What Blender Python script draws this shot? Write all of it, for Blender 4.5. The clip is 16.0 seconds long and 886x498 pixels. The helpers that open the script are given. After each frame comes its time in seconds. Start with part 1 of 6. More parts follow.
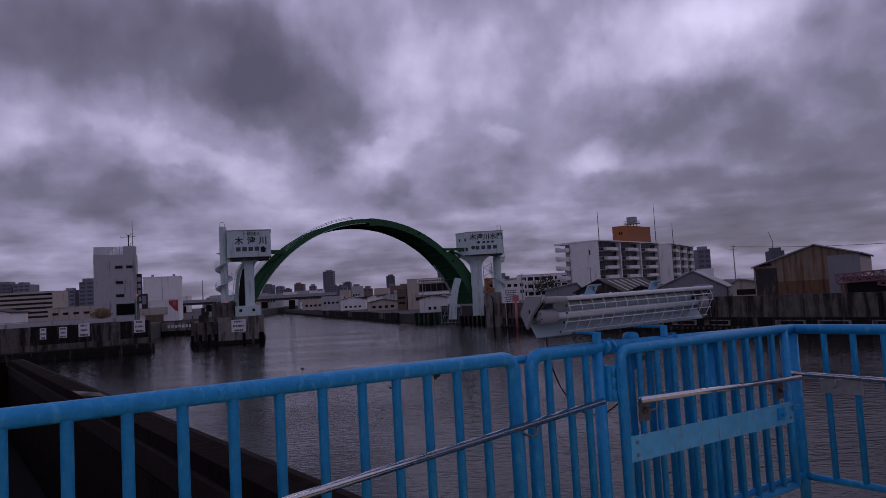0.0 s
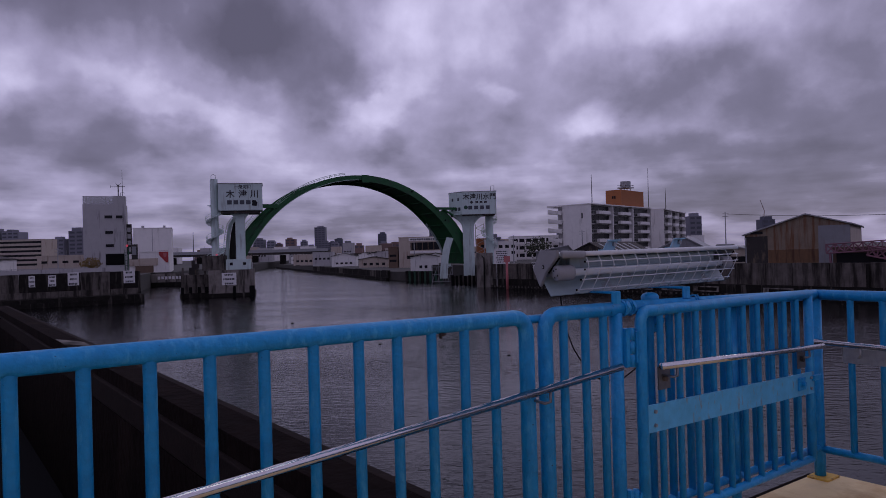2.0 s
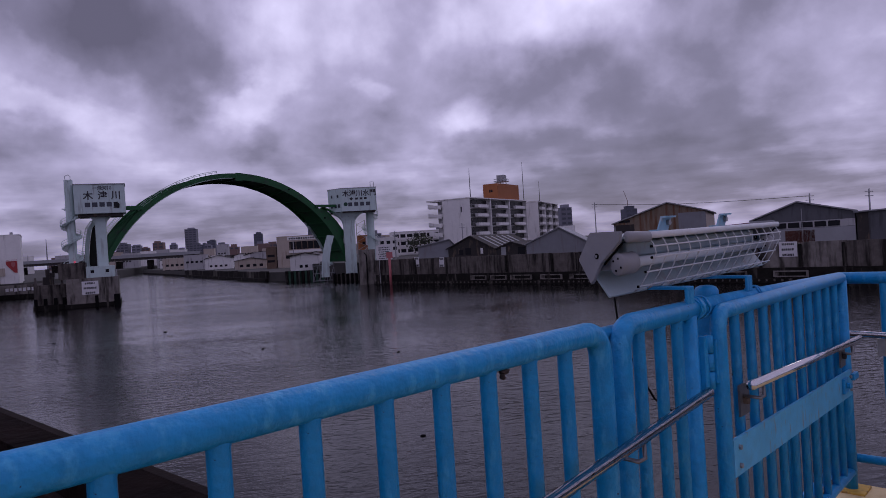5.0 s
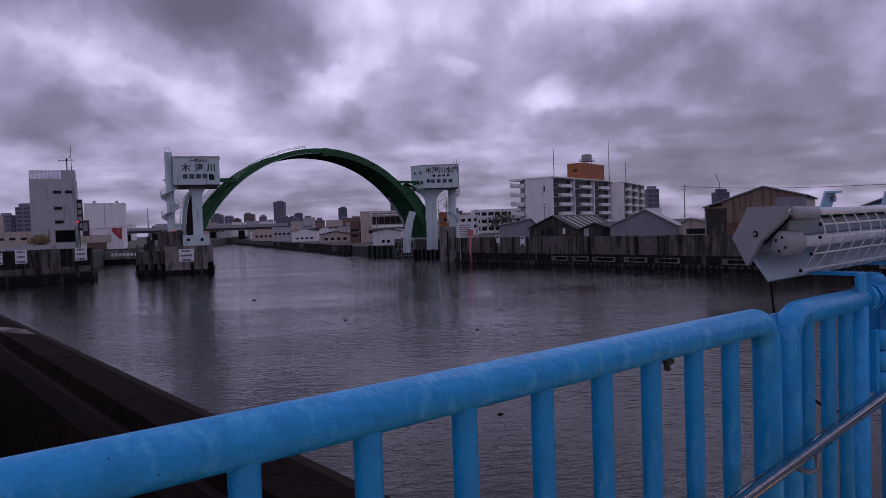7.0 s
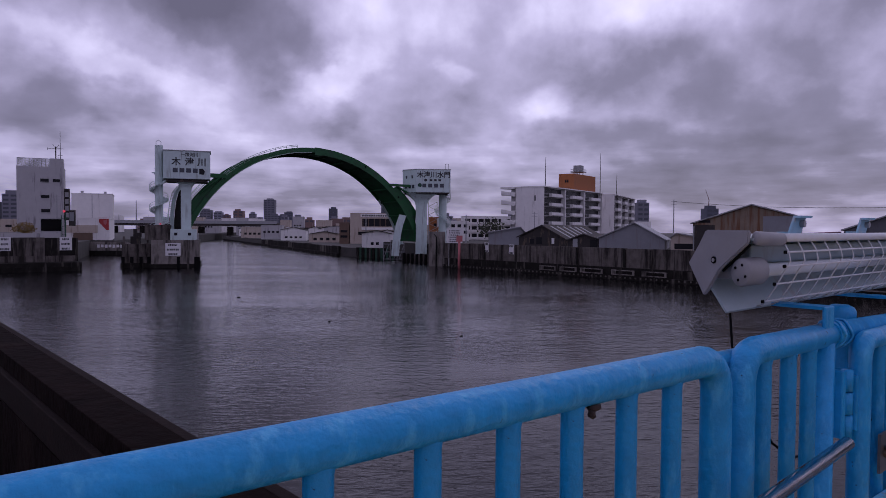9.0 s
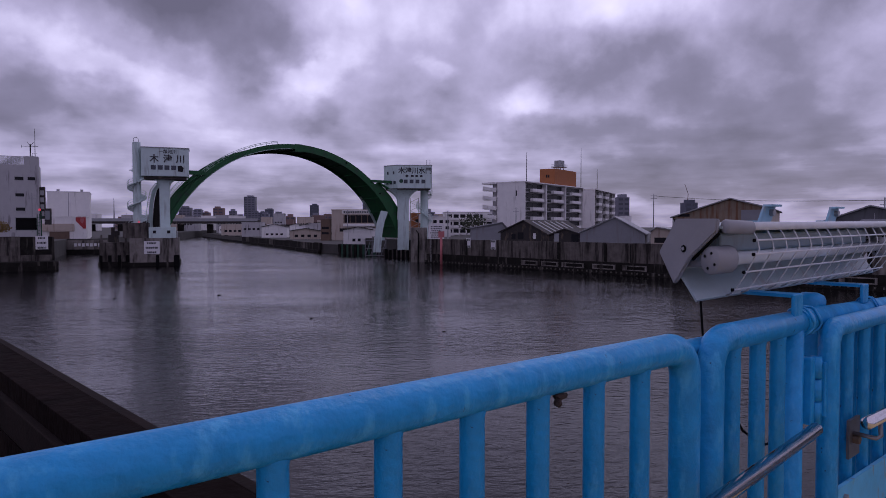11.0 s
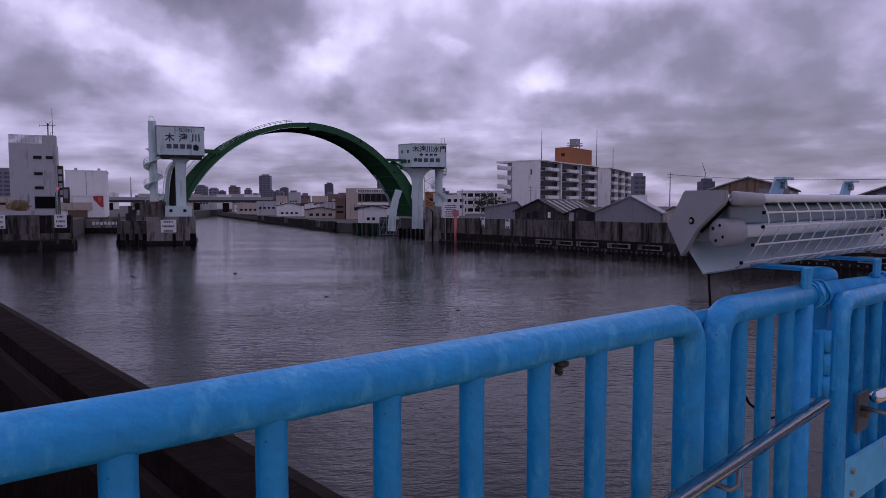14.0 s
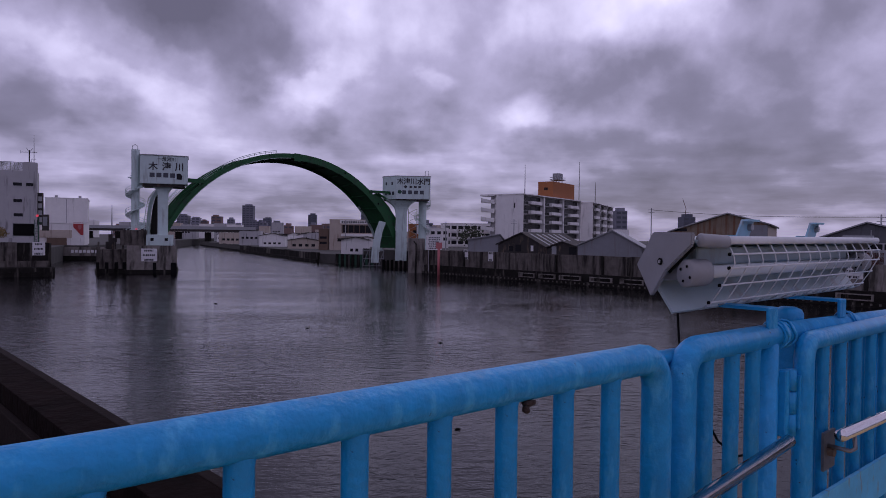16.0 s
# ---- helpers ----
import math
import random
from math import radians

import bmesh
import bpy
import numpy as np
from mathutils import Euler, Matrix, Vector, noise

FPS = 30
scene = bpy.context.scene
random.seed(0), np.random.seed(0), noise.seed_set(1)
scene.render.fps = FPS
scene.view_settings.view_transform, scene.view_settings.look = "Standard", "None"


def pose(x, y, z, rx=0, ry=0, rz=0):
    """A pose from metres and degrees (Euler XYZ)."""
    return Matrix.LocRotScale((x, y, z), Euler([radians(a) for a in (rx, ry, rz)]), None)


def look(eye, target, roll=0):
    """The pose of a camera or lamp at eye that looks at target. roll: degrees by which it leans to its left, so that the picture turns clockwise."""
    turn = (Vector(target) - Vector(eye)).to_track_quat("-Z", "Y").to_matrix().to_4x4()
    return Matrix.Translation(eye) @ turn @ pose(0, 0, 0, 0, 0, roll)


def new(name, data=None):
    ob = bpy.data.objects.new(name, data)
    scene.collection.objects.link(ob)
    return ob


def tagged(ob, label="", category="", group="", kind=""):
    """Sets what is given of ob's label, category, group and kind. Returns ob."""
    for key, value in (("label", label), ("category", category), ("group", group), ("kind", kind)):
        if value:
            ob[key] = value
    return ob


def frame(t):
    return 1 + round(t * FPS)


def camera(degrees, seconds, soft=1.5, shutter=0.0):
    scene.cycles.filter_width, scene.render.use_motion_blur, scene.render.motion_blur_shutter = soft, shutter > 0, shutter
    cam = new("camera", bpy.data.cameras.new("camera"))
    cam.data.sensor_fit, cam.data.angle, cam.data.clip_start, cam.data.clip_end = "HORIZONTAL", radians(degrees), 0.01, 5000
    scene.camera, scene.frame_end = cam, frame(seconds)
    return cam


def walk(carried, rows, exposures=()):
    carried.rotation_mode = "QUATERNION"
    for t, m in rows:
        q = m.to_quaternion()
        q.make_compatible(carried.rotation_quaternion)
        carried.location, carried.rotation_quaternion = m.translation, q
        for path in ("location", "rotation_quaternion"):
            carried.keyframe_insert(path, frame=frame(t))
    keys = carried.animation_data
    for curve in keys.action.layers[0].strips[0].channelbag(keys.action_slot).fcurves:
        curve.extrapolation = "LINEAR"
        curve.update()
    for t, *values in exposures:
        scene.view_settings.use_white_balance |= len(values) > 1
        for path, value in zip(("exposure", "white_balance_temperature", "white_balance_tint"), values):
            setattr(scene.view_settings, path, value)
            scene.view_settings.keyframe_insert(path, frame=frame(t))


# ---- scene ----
cam = camera(66.4, 16.0, 0.9)

PATH = [
    (0, (0.376, -1.407, 9.488), (0.373, 0.588, 9.619), -3.2),
    (0.5, (0.342, -1.396, 9.477), (0.328, 0.602, 9.561), -1.4),
    (1, (0.285, -1.305, 9.472), (0.319, 0.694, 9.504), -4.3),
    (1.5, (0.301, -1.229, 9.469), (0.272, 0.77, 9.529), -3.3),
    (2, (0.311, -1.087, 9.454), (0.327, 0.913, 9.464), -1.6),
    (2.5, (0.213, -0.752, 9.478), (0.509, 1.222, 9.597), -3.9),
    (3, (0.171, -0.406, 9.458), (0.589, 1.547, 9.569), -3.0),
    (3.5, (0.079, -0.22, 9.449), (0.445, 1.746, 9.48), -3.7),
    (3.7, (0.051, -0.219, 9.451), (0.418, 1.747, 9.461), -4.3),
    (5.8, (-0.112, 0.055, 9.434), (0.223, 2.026, 9.38), -2.4),
    (6, (-0.13, 0.083, 9.429), (0.165, 2.059, 9.358), -2.1),
    (6.5, (-0.16, 0.086, 9.433), (-0.001, 2.078, 9.379), -2.5),
    (7, (-0.165, 0.095, 9.43), (-0.037, 2.09, 9.36), -2.0),
    (7.5, (-0.171, 0.102, 9.427), (-0.025, 2.095, 9.335), -1.6),
    (8, (-0.155, 0.14, 9.429), (0.103, 2.121, 9.339), -1.2),
    (8.5, (-0.009, 0.215, 9.426), (0.173, 2.204, 9.328), 1.7),
    (9, (-0.006, 0.258, 9.445), (0.154, 2.251, 9.389), 0.4),
    (11.5, (0.038, 0.278, 9.428), (0.254, 2.265, 9.349), -0.0),
    (12, (0.048, 0.288, 9.425), (0.259, 2.274, 9.324), -0.0),
    (12.5, (0.044, 0.282, 9.426), (0.221, 2.272, 9.336), 0.0),
    (13, (0.047, 0.275, 9.426), (0.239, 2.264, 9.339), -0.3),
    (13.5, (0.048, 0.274, 9.423), (0.238, 2.262, 9.322), -0.6),
    (14, (0.044, 0.268, 9.416), (0.214, 2.256, 9.286), -0.0),
    (14.5, (0.028, 0.254, 9.405), (0.135, 2.247, 9.273), 0.7),
    (15, (0.024, 0.226, 9.415), (0.157, 2.221, 9.378), 3.7),
    (15.5, (0.038, 0.24, 9.419), (0.167, 2.235, 9.364), 2.1),
    (16, (0.06, 0.235, 9.431), (0.279, 2.222, 9.396), 0.7),
]
EXPOSURES = [(0, -1.87), (1, -1.78), (2, -1.64), (3, -1.68), (3.7, -1.58), (6, -1.41), (9, -1.28), (12.5, -1.25), (14, -1.14), (14.5, -1.08), (15.2, -1.22), (16, -1.33)]
SKY_STRENGTH = 3.0
CLOUD_RAMP = ((0.24, (0.112, 0.100, 0.160)), (0.40, (0.19, 0.172, 0.274)), (0.56, (0.39, 0.355, 0.555)), (0.80, (0.86, 0.81, 1.14)))
# cloud masses: bearing and height in degrees, half width, half height, tilt, strength
CLOUDS_DARK = (
    (-21, 19.8, 17, 5.2, -8, 1.25),
    (-11.5, 15.0, 7.5, 4.2, -22, 1.0),
    (-27.5, 9.2, 10, 2.9, 0, 0.85),
    (-35, 17.5, 7, 3.2, 0, 0.5),
    (25, 11.6, 14, 4.4, -3, 0.85),
    (35, 17, 7, 4.5, 0, 0.7),
    (22, 6.9, 16, 1.6, 0, 0.75),
    (4, 9.2, 6.5, 2.6, 0, 0.5),
    (-4.3, 9.4, 2.0, 1.8, 0, 0.5),
    (9.5, 18.6, 7, 2.8, 0, 0.15),
    (33, 7.6, 9, 2.6, 0, 0.6),
    (29, 3.8, 14, 2.4, 0, 0.9),
    (2, 3.0, 30, 1.2, 0, 0.3),
)
CLOUDS_LIGHT = (
    (-3.9, 12.7, 5.2, 2.1, 28, 1.0),
    (13.5, 9.9, 3.0, 2.0, 20, 1.0),
    (19, 18.6, 9, 4.6, 10, 1.35),
    (-20, 11.8, 10, 1.6, -18, 0.8),
    (-34, 13, 5, 2.6, 0, 0.65),
    (2.5, 18.8, 9, 4.6, 0, 0.8),
    (-12, 7.2, 8, 1.5, 0, 0.5),
    (9, 6.2, 10, 1.1, 0, 0.5),
    (5.2, 13.1, 1.6, 1.0, 0, 0.6),
    (29, 21.5, 10, 3.6, 0, 1.0),
    (-28, 4.3, 12, 1.3, 0, 0.5),
)
walk(cam, [(t, look(eye, target, roll)) for t, eye, target, roll in PATH], EXPOSURES)

# ---- sky and light ----
world = bpy.data.worlds.new("sky")
scene.world = world
world.use_nodes = True
SUN_UP, SUN_TURN = radians(48), radians(35)


def build_sky():
    nt = world.node_tree
    nt.nodes.clear()
    n, l = nt.nodes.new, nt.links.new
    sky = n("ShaderNodeTexSky")
    sky.sky_type, sky.sun_disc = "NISHITA", False
    sky.sun_elevation, sky.sun_rotation = SUN_UP, SUN_TURN
    sky_dim = n("ShaderNodeVectorMath")
    sky_dim.operation = "SCALE"
    sky_dim.inputs["Scale"].default_value = 0.1
    l(sky.outputs[0], sky_dim.inputs[0])
    co = n("ShaderNodeTexCoord")
    sep = n("ShaderNodeSeparateXYZ")
    l(co.outputs["Generated"], sep.inputs[0])

    def math_node(op, a, b=None):
        m = n("ShaderNodeMath")
        m.operation = op
        for i, v in enumerate((a, b)):
            if v is None:
                continue
            if isinstance(v, (int, float)):
                m.inputs[i].default_value = v
            else:
                l(v, m.inputs[i])
        return m.outputs[0]

    # bearing and height of the direction, in degrees
    flat = math_node("SQRT", math_node("ADD", math_node("MULTIPLY", sep.outputs[0], sep.outputs[0]), math_node("MULTIPLY", sep.outputs[1], sep.outputs[1])))
    bearing = math_node("MULTIPLY", math_node("ARCTAN2", sep.outputs[0], sep.outputs[1]), 57.2958)
    height = math_node("MAXIMUM", math_node("MULTIPLY", math_node("ARCTAN2", sep.outputs[2], flat), 57.2958), -2.0)

    def vector(x, y):
        c = n("ShaderNodeCombineXYZ")
        l(x, c.inputs[0])
        l(y, c.inputs[1])
        return c.outputs[0]

    # cloud layer flattened towards the horizon
    layer = vector(math_node("MULTIPLY", bearing, 0.083), math_node("MULTIPLY", math_node("LOGARITHM", math_node("ADD", height, 7.0), 2.71828), 1.9))

    def cloud_noise(scale, detail, rough, distort=0.0, out="Fac"):
        t = n("ShaderNodeTexNoise")
        t.inputs["Scale"].default_value = scale
        t.inputs["Detail"].default_value = detail
        t.inputs["Roughness"].default_value = rough
        t.inputs["Distortion"].default_value = distort
        l(layer, t.inputs["Vector"])
        return t.outputs[out]

    def centred(value, amount):
        return math_node("MULTIPLY", math_node("SUBTRACT", value, 0.5), amount)

    # the masses, their outlines broken into billows
    wob = n("ShaderNodeSeparateXYZ")
    l(cloud_noise(2.2, 5, 0.5, 0.0, "Color"), wob.inputs[0])
    place = vector(math_node("ADD", bearing, centred(wob.outputs[0], 7.0)), math_node("ADD", height, centred(wob.outputs[1], 5.0)))
    mix = math_node("ADD", centred(cloud_noise(1.1, 3, 0.5), 0.20), centred(cloud_noise(3.4, 6, 0.5), 0.19))
    puffs = n("ShaderNodeTexVoronoi")
    puffs.feature, puffs.voronoi_dimensions = "SMOOTH_F1", "2D"
    puffs.inputs["Scale"].default_value = 2.6
    puffs.inputs["Smoothness"].default_value = 0.6
    bent = n("ShaderNodeVectorMath")
    bent.operation = "MULTIPLY_ADD"
    l(cloud_noise(5.0, 5, 0.55, 0.0, "Color"), bent.inputs[0])
    bent.inputs[1].default_value = (0.35, 0.35, 0)
    l(layer, bent.inputs[2])
    l(bent.outputs[0], puffs.inputs["Vector"])
    mix = math_node("ADD", mix, math_node("MULTIPLY", math_node("SUBTRACT", puffs.outputs["Distance"], 0.38), -0.12))
    mix = math_node("ADD", mix, 0.54)
    # long thin streaks of cloud low over the horizon
    streak = n("ShaderNodeTexNoise")
    streak.inputs["Scale"].default_value, streak.inputs["Detail"].default_value, streak.inputs["Roughness"].default_value = 1.0, 5, 0.55
    l(vector(math_node("MULTIPLY", bearing, 0.11), math_node("MULTIPLY", height, 0.75)), streak.inputs["Vector"])
    low = n("ShaderNodeMapRange")
    low.inputs["From Min"].default_value, low.inputs["From Max"].default_value = 2.0, 9.0
    low.inputs["To Min"].default_value, low.inputs["To Max"].default_value = 1.0, 0.0
    l(height, low.inputs["Value"])
    mix = math_node("ADD", mix, math_node("MULTIPLY", low.outputs[0], math_node("SUBTRACT", centred(streak.outputs["Fac"], 0.55), 0.07)))
    for rows, sign in ((CLOUDS_DARK, -0.155), (CLOUDS_LIGHT, 0.125)):
        for az, el, half_w, half_h, tilt, amount in rows:
            mp = n("ShaderNodeMapping")
            mp.vector_type = "TEXTURE"
            mp.inputs["Location"].default_value = (az, el, 0)
            mp.inputs["Rotation"].default_value = (0, 0, radians(tilt))
            mp.inputs["Scale"].default_value = (half_w, half_h, 1)
            l(place, mp.inputs[0])
            dist = n("ShaderNodeVectorMath")
            dist.operation = "LENGTH"
            l(mp.outputs[0], dist.inputs[0])
            fall = n("ShaderNodeMapRange")
            fall.interpolation_type = "SMOOTHSTEP"
            fall.inputs["From Min"].default_value, fall.inputs["From Max"].default_value = 0.35, 1.2
            fall.inputs["To Min"].default_value, fall.inputs["To Max"].default_value = amount * sign, 0.0
            l(dist.outputs["Value"], fall.inputs["Value"])
            mix = math_node("ADD", mix, fall.outputs[0])
    ramp = n("ShaderNodeValToRGB")
    els = ramp.color_ramp.elements
    els[0].position, els[0].color = CLOUD_RAMP[0][0], (*CLOUD_RAMP[0][1], 1)
    els[1].position, els[1].color = CLOUD_RAMP[-1][0], (*CLOUD_RAMP[-1][1], 1)
    for p, c in CLOUD_RAMP[1:-1]:
        e = els.new(p)
        e.color = (*c, 1)
    l(mix, ramp.inputs[0])
    cover = n("ShaderNodeMix")
    cover.data_type = "RGBA"
    cover.inputs["Factor"].default_value = 0.96
    l(sky_dim.outputs[0], cover.inputs["A"])
    l(ramp.outputs[0], cover.inputs["B"])
    bg = n("ShaderNodeBackground")
    bg.inputs["Strength"].default_value = SKY_STRENGTH
    l(cover.outputs["Result"], bg.inputs["Color"])
    out = n("ShaderNodeOutputWorld")
    l(bg.outputs[0], out.inputs["Surface"])


build_sky()
sun_data = bpy.data.lights.new("sun", "SUN")
sun_data.energy, sun_data.angle, sun_data.color = 0.5, radians(25), (0.95, 0.96, 1.0)
sun = new("sun", sun_data)
sun.matrix_world = look((0, 0, 60), (-60 * math.sin(SUN_TURN) * math.cos(SUN_UP), -60 * math.cos(SUN_TURN) * math.cos(SUN_UP), 60 - 60 * math.sin(SUN_UP)))


# ---- materials ----
def material(name, color, rough=0.6, metal=0.0, vary=0.15, grain=8.0, stain=None, stain_amount=0.0, stain_scale=(1, 1, 1), bump=0.0, bump_scale=60.0, spec=0.5, coords="Object", per_object=0.0, chips=None):
    """A painted or mineral surface: base colour, broad and fine variation, stains stretched by stain_scale, fine relief."""
    m = bpy.data.materials.new(name)
    m.use_nodes = True
    nt = m.node_tree
    n, l = nt.nodes.new, nt.links.new
    b = nt.nodes["Principled BSDF"]
    b.inputs["Metallic"].default_value = metal
    b.inputs["Specular IOR Level"].default_value = spec
    co = n("ShaderNodeTexCoord")
    t1 = n("ShaderNodeTexNoise")
    t1.inputs["Scale"].default_value, t1.inputs["Detail"].default_value, t1.inputs["Roughness"].default_value = grain, 8, 0.65
    l(co.outputs[coords], t1.inputs["Vector"])
    r1 = n("ShaderNodeMapRange")
    r1.inputs["From Min"].default_value, r1.inputs["From Max"].default_value = 0.3, 0.7
    r1.inputs["To Min"].default_value, r1.inputs["To Max"].default_value = 1 - vary, 1 + vary
    l(t1.outputs["Fac"], r1.inputs["Value"])
    sc = n("ShaderNodeVectorMath")
    sc.operation = "SCALE"
    sc.inputs[0].default_value = color
    l(r1.outputs[0], sc.inputs["Scale"])
    last = sc.outputs[0]
    if per_object:
        info = n("ShaderNodeObjectInfo")
        r3 = n("ShaderNodeMapRange")
        r3.inputs["To Min"].default_value, r3.inputs["To Max"].default_value = 1 - per_object, 1 + per_object
        l(info.outputs["Random"], r3.inputs["Value"])
        s3 = n("ShaderNodeVectorMath")
        s3.operation = "SCALE"
        l(last, s3.inputs[0])
        l(r3.outputs[0], s3.inputs["Scale"])
        last = s3.outputs[0]
    if stain is not None:
        mp = n("ShaderNodeMapping")
        mp.inputs["Scale"].default_value = stain_scale
        l(co.outputs[coords], mp.inputs[0])
        t2 = n("ShaderNodeTexNoise")
        t2.inputs["Scale"].default_value, t2.inputs["Detail"].default_value, t2.inputs["Roughness"].default_value = 1.0, 6, 0.62
        l(mp.outputs[0], t2.inputs["Vector"])
        r2 = n("ShaderNodeMapRange")
        r2.inputs["From Min"].default_value, r2.inputs["From Max"].default_value = 0.62 - 0.3 * stain_amount, 0.70 - 0.15 * stain_amount
        l(t2.outputs["Fac"], r2.inputs["Value"])
        mx = n("ShaderNodeMix")
        mx.data_type = "RGBA"
        l(r2.outputs[0], mx.inputs["Factor"])
        l(last, mx.inputs["A"])
        mx.inputs["B"].default_value = (*stain, 1)
        last = mx.outputs["Result"]
    if chips is not None:
        t4 = n("ShaderNodeTexNoise")
        t4.inputs["Scale"].default_value, t4.inputs["Detail"].default_value, t4.inputs["Roughness"].default_value = chips[1], 3, 0.5
        l(co.outputs[coords], t4.inputs["Vector"])
        r4 = n("ShaderNodeMapRange")
        r4.inputs["From Min"].default_value, r4.inputs["From Max"].default_value = chips[2], chips[2] + 0.025
        l(t4.outputs["Fac"], r4.inputs["Value"])
        m4 = n("ShaderNodeMix")
        m4.data_type = "RGBA"
        l(r4.outputs[0], m4.inputs["Factor"])
        l(last, m4.inputs["A"])
        m4.inputs["B"].default_value = (*chips[0], 1)
        last = m4.outputs["Result"]
    l(last, b.inputs["Base Color"])
    rr = n("ShaderNodeMapRange")
    rr.inputs["To Min"].default_value, rr.inputs["To Max"].default_value = max(0.02, rough - 0.1), min(1, rough + 0.12)
    l(t1.outputs["Fac"], rr.inputs["Value"])
    l(rr.outputs[0], b.inputs["Roughness"])
    if bump:
        t3 = n("ShaderNodeTexNoise")
        t3.inputs["Scale"].default_value, t3.inputs["Detail"].default_value = bump_scale, 5
        l(co.outputs[coords], t3.inputs["Vector"])
        bp = n("ShaderNodeBump")
        bp.inputs["Strength"].default_value, bp.inputs["Distance"].default_value = bump, 0.5 / bump_scale
        l(t3.outputs["Fac"], bp.inputs["Height"])
        l(bp.outputs[0], b.inputs["Normal"])
    return m


def water_material():
    m = bpy.data.materials.new("river_water")
    m.use_nodes = True
    nt = m.node_tree
    n, l = nt.nodes.new, nt.links.new
    b = nt.nodes["Principled BSDF"]
    b.inputs["Base Color"].default_value = (0.006, 0.006, 0.006, 1)
    b.inputs["IOR"].default_value = 1.33
    b.inputs["Specular IOR Level"].default_value = 0.30
    co = n("ShaderNodeTexCoord")
    # wind patches change the roughness of the surface
    mpp = n("ShaderNodeMapping")
    mpp.inputs["Scale"].default_value, mpp.inputs["Rotation"].default_value = (0.012, 0.05, 1), (0, 0, radians(12))
    l(co.outputs["Object"], mpp.inputs[0])
    patch = n("ShaderNodeTexNoise")
    patch.inputs["Scale"].default_value, patch.inputs["Detail"].default_value = 1.0, 4
    l(mpp.outputs[0], patch.inputs["Vector"])
    rr = n("ShaderNodeMapRange")
    rr.inputs["From Min"].default_value, rr.inputs["From Max"].default_value = 0.35, 0.65
    rr.inputs["To Min"].default_value, rr.inputs["To Max"].default_value = 0.03, 0.07
    l(patch.outputs["Fac"], rr.inputs["Value"])
    l(rr.outputs[0], b.inputs["Roughness"])
    hs = []
    for scale, stretch, turn, amount in WATER_WAVES:
        mp = n("ShaderNodeMapping")
        mp.inputs["Scale"].default_value, mp.inputs["Rotation"].default_value = (scale, scale * stretch, scale), (0, 0, radians(turn))
        l(co.outputs["Object"], mp.inputs[0])
        t = n("ShaderNodeTexNoise")
        t.inputs["Scale"].default_value, t.inputs["Detail"].default_value, t.inputs["Distortion"].default_value = 1.0, 2, 0.5
        l(mp.outputs[0], t.inputs["Vector"])
        k = n("ShaderNodeMath")
        k.operation = "MULTIPLY"
        k.inputs[1].default_value = amount
        l(t.outputs["Fac"], k.inputs[0])
        hs.append(k.outputs[0])
    total = hs[0]
    for h in hs[1:]:
        a = n("ShaderNodeMath")
        l(total, a.inputs[0])
        l(h, a.inputs[1])
        total = a.outputs[0]
    bp = n("ShaderNodeBump")
    bp.inputs["Strength"].default_value, bp.inputs["Distance"].default_value = 1.0, 1.0
    l(total, bp.inputs["Height"])
    calm = n("ShaderNodeMapRange")
    calm.inputs["From Min"].default_value, calm.inputs["From Max"].default_value = 0.38, 0.62
    calm.inputs["To Min"].default_value, calm.inputs["To Max"].default_value = 0.4, 1.0
    l(patch.outputs["Fac"], calm.inputs["Value"])
    l(calm.outputs[0], bp.inputs["Strength"])
    l(bp.outputs[0], b.inputs["Normal"])
    return m


def glass_material(name, color, rough=0.08, spec=0.5):
    m = bpy.data.materials.new(name)
    m.use_nodes = True
    b = m.node_tree.nodes["Principled BSDF"]
    b.inputs["Base Color"].default_value = (*color, 1)
    b.inputs["Roughness"].default_value = rough
    b.inputs["Specular IOR Level"].default_value = spec
    return m


def glow_material(name, color, strength):
    m = bpy.data.materials.new(name)
    m.use_nodes = True
    b = m.node_tree.nodes["Principled BSDF"]
    b.inputs["Base Color"].default_value = (*color, 1)
    b.inputs["Emission Color"].default_value = (*color, 1)
    b.inputs["Emission Strength"].default_value = strength
    return m


BLUE = material("blue_paint", (0.010, 0.262, 0.565), 0.38, vary=0.16, grain=22, stain=(0.05, 0.35, 0.64), stain_amount=0.28, stain_scale=(30, 30, 9), bump=0.5, bump_scale=70, spec=0.35, chips=((0.006, 0.04, 0.11), 60.0, 0.725))
BLUE_PALE = material("pale_blue_paint", (0.10, 0.42, 0.66), 0.5, vary=0.15, grain=14, stain=(0.22, 0.25, 0.27), stain_amount=0.2, stain_scale=(30, 30, 10), bump=0.25, bump_scale=140)
RUST = material("rust", (0.035, 0.022, 0.018), 0.85, vary=0.4, grain=60, bump=0.6, bump_scale=200)
CHROME = material("steel_handrail", (0.64, 0.63, 0.635), 0.13, metal=1.0, vary=0.05, grain=30, bump=0.015, bump_scale=200)
GALV = material("galvanised_steel", (0.34, 0.34, 0.35), 0.5, metal=0.7, vary=0.2, grain=25)
STEEL_DULL = material("dull_steel", (0.20, 0.195, 0.20), 0.42, metal=0.85, vary=0.2, grain=40)
ENAMEL = material("white_enamel", (0.33, 0.40, 0.42), 0.38, vary=0.07, grain=12, stain=(0.30, 0.30, 0.30), stain_amount=0.15, stain_scale=(14, 14, 5), bump=0.05, bump_scale=120)
WIRE_WHITE = material("white_coated_wire", (0.60, 0.62, 0.64), 0.4, vary=0.08, grain=20)
